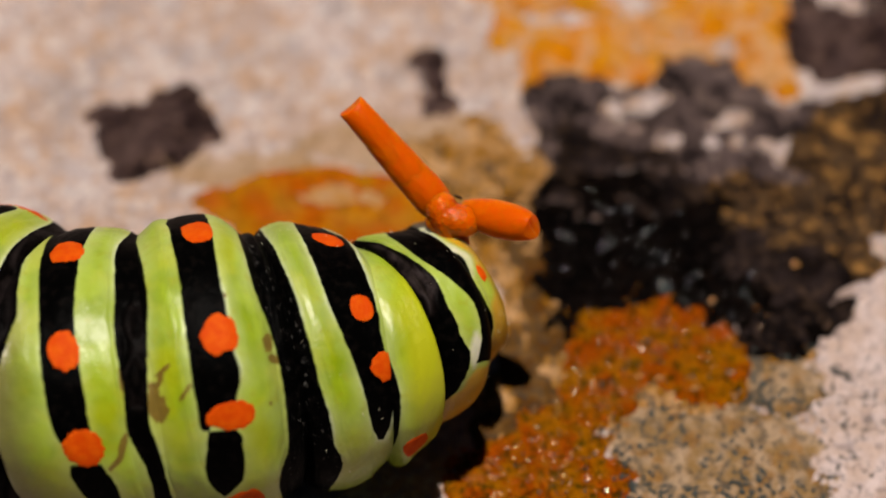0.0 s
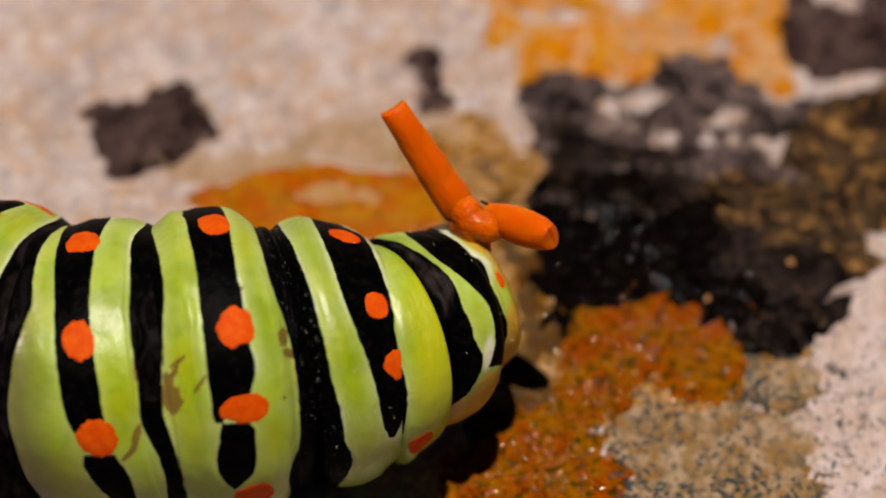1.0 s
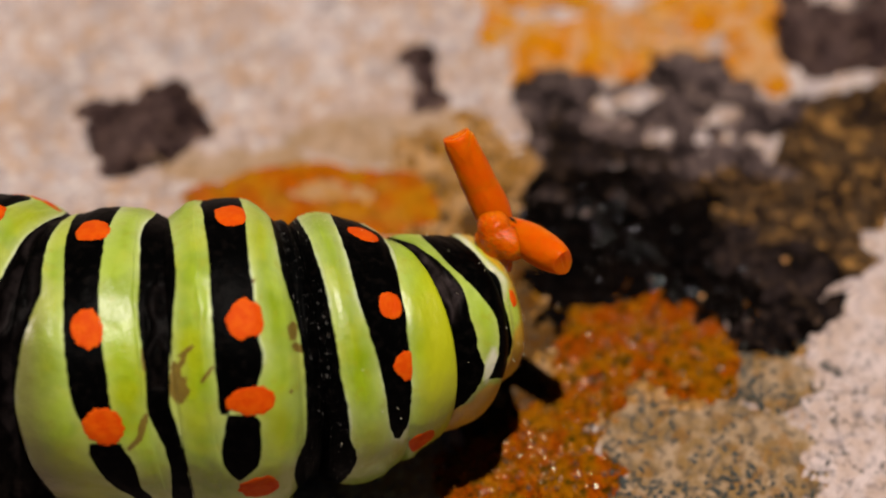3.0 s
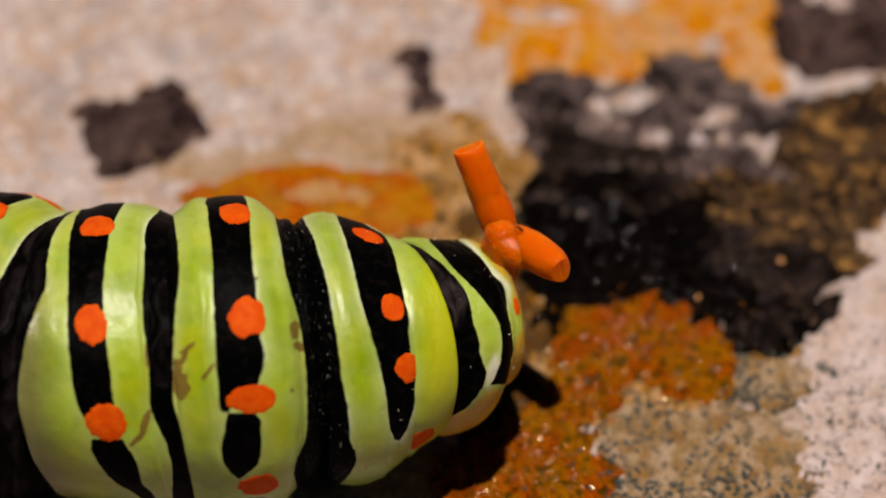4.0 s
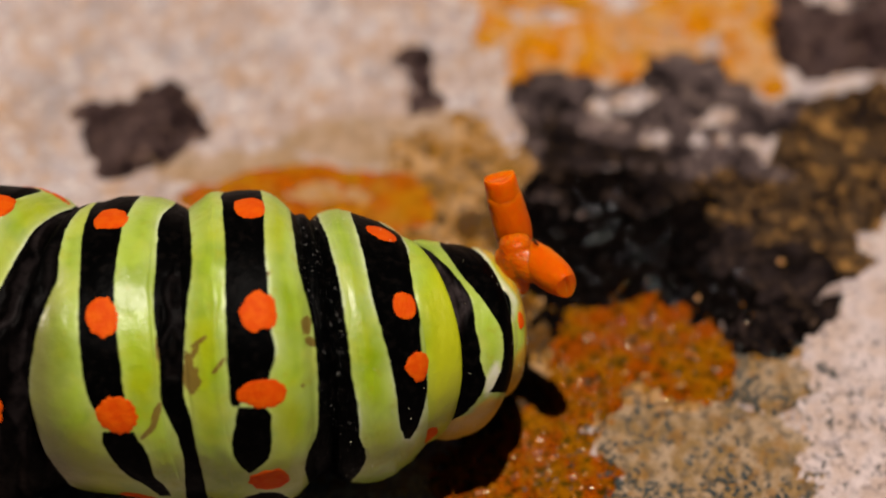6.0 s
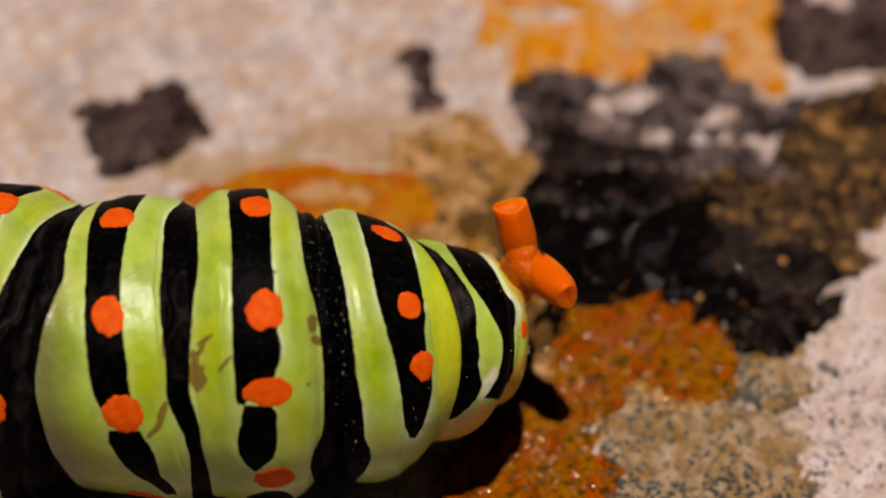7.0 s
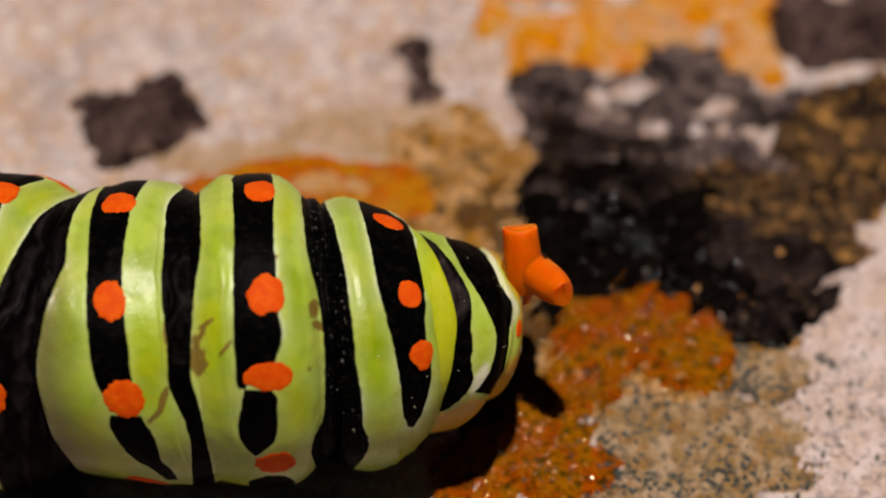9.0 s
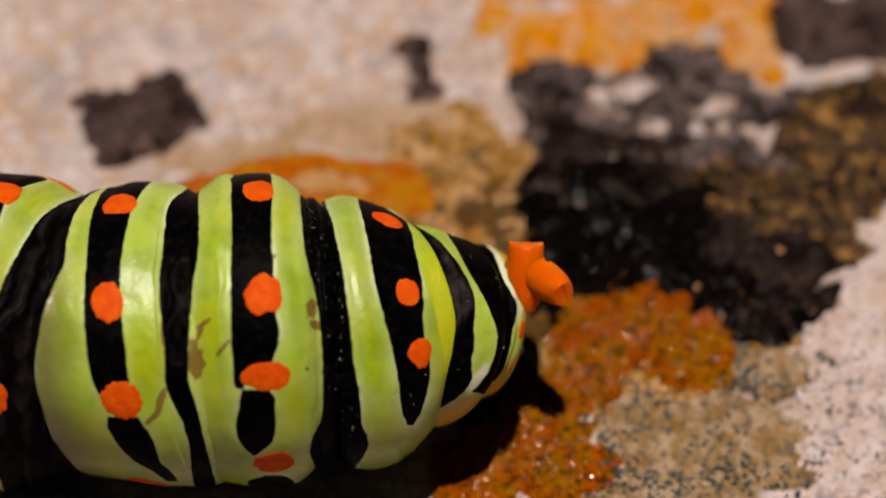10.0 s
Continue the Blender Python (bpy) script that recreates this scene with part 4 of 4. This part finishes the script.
def horn_mesh(name, profile, seed, roll=0.0, lip=0.08, dish=0.13):
    """A soft hollow horn whose tip has begun to turn in: a slit mouth between two raised corners. The mouth is the origin, the horn points
    along +x; profile: (distance from the mouth, radius)."""
    far_in, wide = np.array(profile).T
    length, tip = far_in[-1], wide[0]
    n, sides = 60, 64
    f = np.linspace(0, 1, n)
    inner = np.linspace(1, 0, 14)[1:]
    x = np.concatenate([-length * (1 - f), np.zeros(len(inner))])
    r = np.concatenate([glide(length * (1 - f), far_in, wide) * (1 - 0.06 * np.clip((f * length - length + 0.15) / 0.15, 0, 1) ** 2), 0.92 * tip * inner])
    far = np.concatenate([np.ones(n), inner])
    ang = np.linspace(0, 2 * math.pi, sides, endpoint=False)
    xx, aa = np.meshgrid(x, ang, indexing="ij")
    near = np.clip(1 + xx / (1.3 * tip), 0, 1) ** 1.5
    wob = 1 + 0.05 * fbm(xx * 0.9 + np.sin(aa), np.cos(aa) * 1.3 + seed, 1.0, 3, seed) + 0.02 * fbm(xx * 2.5 + seed, aa * 0 + np.cos(aa) * 4, 1.0, 2, seed + 1)
    dx = lip * tip * near * far[:, None] ** 2 * (np.cos(2 * aa) + 0.12 * np.cos(3 * aa + seed))
    mouth = np.concatenate([np.zeros(n), np.ones(len(inner))])[:, None]
    dx = dx - mouth * dish * tip * (1 - far[:, None] ** 3) * (1.2 - 0.6 * np.abs(far[:, None] * np.sin(aa)))
    dx = dx - mouth * 0.14 * tip * np.exp(-(far[:, None] * np.sin(aa) / 0.16) ** 2) * (1 - far[:, None] ** 4)
    c, q = math.cos(radians(roll)), math.sin(radians(roll))
    py, pz = r[:, None] * np.cos(aa) * wob * (1 + 0.03 * near), r[:, None] * np.sin(aa) * wob * (1 - 0.12 * near)
    v = np.stack([xx + dx, py * c - pz * q, py * q + pz * c], -1)
    ob = mesh_object(name, v.reshape(-1, 3) * MM, quads(len(x), sides, True), HORN, caterpillar)
    return outward(ob)


horn_foot = horn_mesh("horn_base", [(0, 0.515), (0.5, 0.535), (1.0, 0.555), (1.6, 0.48), (2.0, 0.3)], 5)
horn_shaft = horn_mesh("horn_shaft", [(0, 0.455), (0.6, 0.485), (1.2, 0.51), (1.7, 0.48), (2.1, 0.35)], 3)
horn_tip = horn_mesh("horn_tip", [(0, 0.40), (0.6, 0.435), (1.4, 0.445), (2.2, 0.455), (2.6, 0.35)], 8)
horn_short = horn_mesh("short_horn", [(0, 0.41), (0.5, 0.505), (1.2, 0.545), (1.9, 0.46), (2.4, 0.33)], 12, 62, 0.12, -0.08)


def lump_mesh(name, balls, seed, step=64):
    """A soft swelling from a few merged balls (x, y, z, radius), seen from the middle of the first."""
    b = np.array(balls)
    pol, azi = np.meshgrid(np.linspace(0, math.pi, step), np.linspace(0, 2 * math.pi, step * 2, endpoint=False), indexing="ij")
    way = np.stack([np.sin(pol) * np.cos(azi), np.sin(pol) * np.sin(azi), np.cos(pol)], -1)
    lo, hi = np.zeros(pol.shape), np.full(pol.shape, 4.0)
    for _ in range(26):
        mid = (lo + hi) / 2
        p = b[0, :3] + way * mid[..., None]
        f = sum(np.exp(-((p - k[:3]) ** 2).sum(-1) / k[3] ** 2 * 1.6) for k in b)
        inside = f > 0.2
        lo, hi = np.where(inside, mid, lo), np.where(inside, hi, mid)
    r = lo * (1 + 0.05 * fbm(way[..., 0] * 2.2 + way[..., 2], way[..., 1] * 2.2, 1.0, 3, seed))
    v = (b[0, :3] + way * r[..., None]) * MM
    return mesh_object(name, v.reshape(-1, 3), quads(step, step * 2, True), HORN, caterpillar)


tagged(horn_tip, "translucent orange horn with hollow blunt tip")
tagged(horn_short, "short orange horn with hollow blunt tip")
def fork_mesh(name, limbs, fine=0.035, rounds=22):
    """Soft limbs that grow out of one another: chains of (x, y, z, radius) merged into one skin."""
    bm = bmesh.new()
    for chain in limbs:
        for p, q in zip(chain, chain[1:]):
            p, q = np.array(p), np.array(q)
            for f in np.linspace(0, 1, 7):
                m = p + (q - p) * f
                bmesh.ops.create_icosphere(bm, subdivisions=3, radius=m[3], matrix=Matrix.Translation(m[:3]))
    me = bpy.data.meshes.new(name)
    bm.to_mesh(me)
    bm.free()
    rough = new("rough_" + name, me)
    skin = rough.modifiers.new("skin", "REMESH")
    skin.mode, skin.voxel_size = "VOXEL", fine
    ease = rough.modifiers.new("ease", "SMOOTH")
    ease.factor, ease.iterations = 0.5, rounds
    done = bpy.data.meshes.new_from_object(rough.evaluated_get(bpy.context.evaluated_depsgraph_get()))
    bpy.data.objects.remove(rough)
    done.transform(Matrix.Scale(MM, 4))
    done.name = name
    done.materials.clear()
    done.materials.append(GLAND)
    done.polygons.foreach_set("use_smooth", [True] * len(done.polygons))
    ob = new(name, done)
    ob.parent = caterpillar
    return ob


gland = fork_mesh("gland_base", [
    [(-0.34, 0.02, -0.2, 0.30), (-0.08, -0.36, -0.28, 0.36), (0.13, -0.68, -0.38, 0.33), (0.22, -0.86, -0.42, 0.22)],
    [(-0.05, -0.3, -0.2, 0.42), (0.0, 0.1, -0.02, 0.48), (-0.05, 0.36, 0.0, 0.49)],
    [(0.05, 0.0, 0.0, 0.46), (0.34, -0.14, 0.08, 0.47), (0.5, -0.25, 0.14, 0.46)]])
# dark lump put where the crotch between the horns lies in shade
slit = lump_mesh("gland_slit_shade", [(0.0, 0.0, 0.0, 0.05), (0.07, -0.06, 0.0, 0.04), (-0.07, 0.06, 0.0, 0.04)], 6, 24)
slit.data.materials[0] = SLIT_SHADE
tagged(slit, "dark lump for the shaded crevice between the two horns")
tagged(gland, "wet translucent orange forked base of the horns")


# ---- movement ----
def shift_rows(rows, pivot, ground, depth=6.5):
    """Rows of (seconds, right, up, turn, swing about the upright) about a pivot; on the ground the ring slides along the rock."""
    px, py = pivot
    out = []
    for t, x, y, turn, *swing in rows:
        m = Matrix.Translation(Vector((px + x, py + y, depth - 0.7 * y * ground)) * MM) @ Matrix.Rotation(radians(turn), 4, "Z")
        m = m @ Matrix.Rotation(radians(swing[0] if swing else 0.0), 4, "Y") @ Matrix.Translation(Vector((-px, -py, -depth)) * MM)
        out.append((t, m))
    return out


def horn_rows(rows, depth):
    """Rows of (seconds, tip right, tip up, heading, lean towards the lens)."""
    return [(t, Matrix.Translation(Vector((x, y, depth)) * MM) @ Matrix.Rotation(radians(a), 4, "Z") @ Matrix.Rotation(radians(-lean), 4, "Y")) for t, x, y, a, lean in rows]


def motions():
    fourth_rows = shift_rows([
        (0, -0.691, -0.192, 2.11, 0), (0.5, -0.556, -0.141, 1.93, 0), (1, -0.382, -0.116, 1.53, 0), (1.5, -0.272, -0.012, 1.24, 0),
        (2, -0.253, -0.053, 0.87, 0), (2.5, -0.206, -0.05, 0.8, 0), (4, -0.009, 0.067, -0.17, 0), (4.5, 0, 0, 0, 0),
        (5, 0.069, 0.1, -0.29, 0), (5.5, 0.169, 0.24, -0.34, 0), (7, 0.231, 0.31, -0.32, 0), (7.5, 0.277, 0.42, -0.26, 0),
        (8, 0.325, 0.42, -0.45, 0), (8.5, 0.294, 0.36, -0.4, 0), (9, 0.321, 0.35, -0.53, 0), (9.5, 0.371, 0.33, -0.65, 0),
        (10, 0.373, 0.28, -0.78, 0)], (-12.942, -3.12), 1.0)
    walk(fourth.ob, fourth_rows)
    walk(tail.ob, fourth_rows)
    walk(third.ob, shift_rows([
        (0, -1.057, -0.487, 2.64, -0.12), (0.5, -0.79, -0.359, 2.42, -0.39), (1, -0.53, -0.271, 1.91, -0.06), (1.5, -0.365, -0.049, 1.55, -0.11),
        (2, -0.355, -0.105, 1.09, 0.26), (2.5, -0.266, -0.074, 1.01, 0.15), (4, -0.054, 0.135, -0.21, 1.36), (4.5, 0, 0, 0, 0),
        (5, 0.154, 0.16, -0.36, -0.12), (5.5, 0.311, 0.352, -0.42, -0.38), (7, 0.545, 0.375, -0.41, -0.66), (7.5, 0.616, 0.52, -0.32, -0.33),
        (8, 0.594, 0.515, -0.56, 0.03), (8.5, 0.557, 0.50, -0.5, -0.4), (9, 0.649, 0.54, -0.66, -0.51), (9.5, 0.792, 0.52, -0.81, -1.4),
        (10, 0.764, 0.45, -0.97, -2.51)], (-9.64, -3.285), 1.0))
    walk(second.ob, shift_rows([
        (0, -1.184, -0.284, 4.98, 1.41), (0.5, -0.984, -0.207, 4.57, 2.11), (1, -0.762, -0.138, 3.37, 2.82), (1.5, -0.526, 0.033, 2.6, 1.98),
        (2, -0.471, -0.03, 2.16, 1.69), (2.5, -0.35, -0.017, 1.68, 1.16), (4, -0.002, 0.141, -0.14, 0.58), (4.5, 0, 0, 0, 0),
        (5, 0.135, 0.146, -0.54, 0.1), (5.5, 0.356, 0.314, -0.73, -0.89), (7, 0.547, 0.348, -1.12, -0.71), (7.5, 0.683, 0.52, -0.89, -1.24),
        (8, 0.674, 0.522, -1.26, -0.87), (8.5, 0.646, 0.511, -1.55, -1.51), (9, 0.745, 0.528, -1.66, -1.72), (9.5, 0.816, 0.51, -1.73, -1.66),
        (10, 0.744, 0.48, -1.65, -2.45)], (-6.009, -3.153), 1.0))
    walk(first.ob, shift_rows([
        (0, -1.242, 0.101, 6.56, 1.64), (0.5, -1.022, 0.124, 5.74, 1.87), (1, -0.71, 0.133, 4.79, 1.45), (1.5, -0.519, 0.204, 3.09, 1.52),
        (2, -0.464, 0.117, 2.23, 1.55), (2.5, -0.367, 0.1, 1.9, 1.45), (4, 0.011, 0.107, -0.08, 0.42), (4.5, 0, 0, 0, 0),
        (5, 0.149, 0.07, -0.42, -0.01), (5.5, 0.299, 0.192, -0.97, -0.15), (7, 0.498, 0.179, -0.94, -0.86), (7.5, 0.575, 0.304, -0.94, -0.86),
        (8, 0.589, 0.288, -1.21, -0.85), (8.5, 0.568, 0.244, -1.57, -1.67), (9, 0.568, 0.251, -1.93, -0.78), (9.5, 0.657, 0.234, -2.45, -1.16),
        (10, 0.618, 0.244, -1.67, -2.33)], (-2.212, -2.955), 1.0))
    walk(ridge.ob, shift_rows([
        (0, -0.87, 0.104, 7.4, 0), (0.5, -0.728, 0.078, 6.2, 0), (1, -0.492, 0.072, 5, 0), (1.5, -0.353, 0.125, 3.3, 0),
        (2, -0.302, 0.033, 2.4, 0), (2.5, -0.239, 0.007, 1.9, 0), (4, 0.027, 0.083, 0, 0), (4.5, 0, 0, 0, 0),
        (5, 0.083, 0.033, -0.4, 0), (5.5, 0.185, 0.126, -0.8, 0), (7, 0.122, 0.132, -1.2, 0), (7.5, 0.149, 0.261, -1.4, 0),
        (8, 0.17, 0.224, -1.4, 0), (8.5, 0.111, 0.188, -1.5, 0), (9, 0.118, 0.234, -1.6, 0), (9.5, 0.143, 0.242, -1.8, 0),
        (10, 0.07, 0.297, -1.6, 0)], (0.297, -3.202), 0.6))
    walk(neck.ob, shift_rows([
        (0, -1.204, 0.612, 11.32, 2.87), (0.5, -0.999, 0.555, 9.64, 3.7), (1, -0.661, 0.487, 8.21, 3.37), (1.5, -0.445, 0.406, 5.49, 2.46),
        (2, -0.371, 0.328, 4.73, 1.81), (2.5, -0.332, 0.263, 3.28, 3.08), (4, 0.012, 0.09, -0.2, 1.38), (4.5, 0, 0, 0, 0),
        (5, 0.13, -0.021, -1.24, -0.25), (5.5, 0.272, -0.016, -2.21, -1.35), (7, 0.07, -0.187, -9.05, 0.9), (7.5, 0.031, -0.14, -10.62, 1.72),
        (8, 0.032, -0.15, -10.9, 1.39), (8.5, -0.035, -0.218, -11.56, 1.15), (9, -0.016, -0.261, -12.39, 0.91), (9.5, 0.004, -0.262, -13.2, 1.76),
        (10, -0.191, -0.223, -15.72, 5.77)], (0.6, -2.3), 0.0))
    walk(collar.ob, shift_rows([
        (0, -1.192, 1.002, 18.07, -3.66), (0.5, -0.926, 0.889, 15.61, -3.12), (1, -0.586, 0.778, 13.64, -2.52), (1.5, -0.395, 0.591, 9.59, -2.46),
        (2, -0.322, 0.478, 7.67, -2.13), (2.5, -0.273, 0.376, 5.9, -0.47), (4, 0.018, 0.103, 0.54, 0.84), (4.5, 0, 0, 0, 0),
        (5, 0.112, -0.051, -1.03, 0.12), (5.5, 0.217, -0.102, -3.08, -0.15), (7, 0.138, -0.418, -9.95, 1.34), (7.5, 0.09, -0.389, -11.2, 2.1),
        (8, 0.108, -0.423, -12.17, 1.74), (8.5, 0.019, -0.474, -13.2, 2.5), (9, 0.023, -0.573, -15.52, 3.17), (9.5, 0.069, -0.59, -17.84, 4.1),
        (10, 0.043, -0.57, -19.92, 5.62)], (1.4, -2.0), 0.0))
    base = Matrix.Translation(Vector((1.717, -0.017, 7.68)) * MM)
    nod = shift_rows([
        (0, -2.023, 1.017, 18.065), (0.5, -1.659, 0.915, 15.781), (1, -1.195, 0.818, 13.222), (1.5, -0.819, 0.642, 9.406),
        (2, -0.629, 0.49, 7.341), (2.5, -0.485, 0.407, 5.22), (4, 0.03, 0.115, 0.63), (4.5, 0, 0, 0),
        (5, 0.174, -0.048, -0.462), (5.5, 0.352, -0.098, -2.114), (7, 0.545, -0.486, -7.581), (7.5, 0.588, -0.524, -9.693),
        (8, 0.573, -0.521, -10.217), (8.5, 0.572, -0.604, -10.766), (9, 0.654, -0.798, -12.169), (9.5, 0.764, -0.915, -13.59),
        (10, 0.722, -0.921, -14.778)], (1.75, 0.017), 0.0)
    walk(gland, [(t, m @ base) for t, m in nod])
    notch = Matrix.Translation(Vector((2.24, 0.47, 8.10)) * MM)
    walk(slit, [(t, m @ notch) for t, m in nod])
    tips = [
        (0, -3.06, 4.25, 131.2, 12), (0.5, -2.433, 4.26, 127, 12), (1, -1.722, 4.13, 123.4, 13), (1.5, -0.98, 4.1, 118, 14),
        (2, -0.62, 3.9, 117.9, 15), (2.5, -0.23, 3.7, 117.2, 17), (4, 0.75, 2.97, 112, 19), (4.5, 0.76, 2.81, 111.7, 20),
        (5, 1.02, 2.64, 110, 22), (5.5, 1.4, 2.44, 107, 24), (7, 1.91, 1.31, 103, 28), (7.5, 1.94, 1.14, 103, 28),
        (8, 2.02, 0.95, 102, 28), (8.5, 2.09, 0.7, 99, 22), (9, 2.29, 0.36, 94, 16), (9.5, 2.45, 0, 90, 10), (10, 2.48, -0.14, 88, 7)]
    fork = Vector((1.717, 0.52, 0)) * MM
    roots = [m @ fork for _, m in nod]
    for piece, reach, gone in ((horn_foot, 1.5, 0.0), (horn_shaft, 2.66, 1.56), (horn_tip, 9.0, 2.8)):
        rows = []
        for (t, x, y, turn, lean), root in zip(tips, roots):
            out = math.hypot(x - root.x / MM, y - root.y / MM) / math.cos(radians(lean))
            sunk = min(max((gone - out) / 0.12, 0), 1)      # drawn in, it folds away behind the fork
            folded = min(max((gone - 0.45 - out) / 0.6, 0), 1)
            back = max(out - reach, 0) + 0.7 * sunk
            a, b = radians(turn), radians(lean + (84 - lean) * folded)
            way = Vector((math.cos(a) * math.cos(b), math.sin(a) * math.cos(b), math.sin(b)))
            at = Vector((x, y, 8.2 - 0.45 * min(max(1.2 - out, 0), 1))) - way * back
            at = at.lerp(Vector((root.x / MM, root.y / MM - 0.35, 7.5)), folded)
            rows.append((t, Matrix.Translation(at * MM) @ Matrix.Rotation(a, 4, "Z") @ Matrix.Rotation(-b, 4, "Y")))
        walk(piece, rows)
    walk(horn_short, horn_rows([
        (0, 2.197, 0.744, -14, 34), (0.5, 2.486, 0.555, -16, 34), (1, 2.867, 0.385, -20, 35),
        (1.5, 3.211, 0.125, -24, 36), (2, 3.236, -0.149, -28, 37), (2.5, 3.316, -0.305, -31, 38),
        (4, 3.46, -0.6, -35, 40), (4.5, 3.42, -0.72, -36, 40), (5, 3.51, -0.79, -37, 41),
        (5.5, 3.63, -0.86, -38, 42), (7, 3.6, -1.37, -42, 42), (7.5, 3.63, -1.388, -42, 42),
        (8, 3.567, -1.357, -40, 43), (8.5, 3.509, -1.439, -39, 43), (9, 3.55, -1.557, -38, 44),
        (9.5, 3.6, -1.631, -36, 44), (10, 3.56, -1.608, -36, 44)], 8.7))


motions()
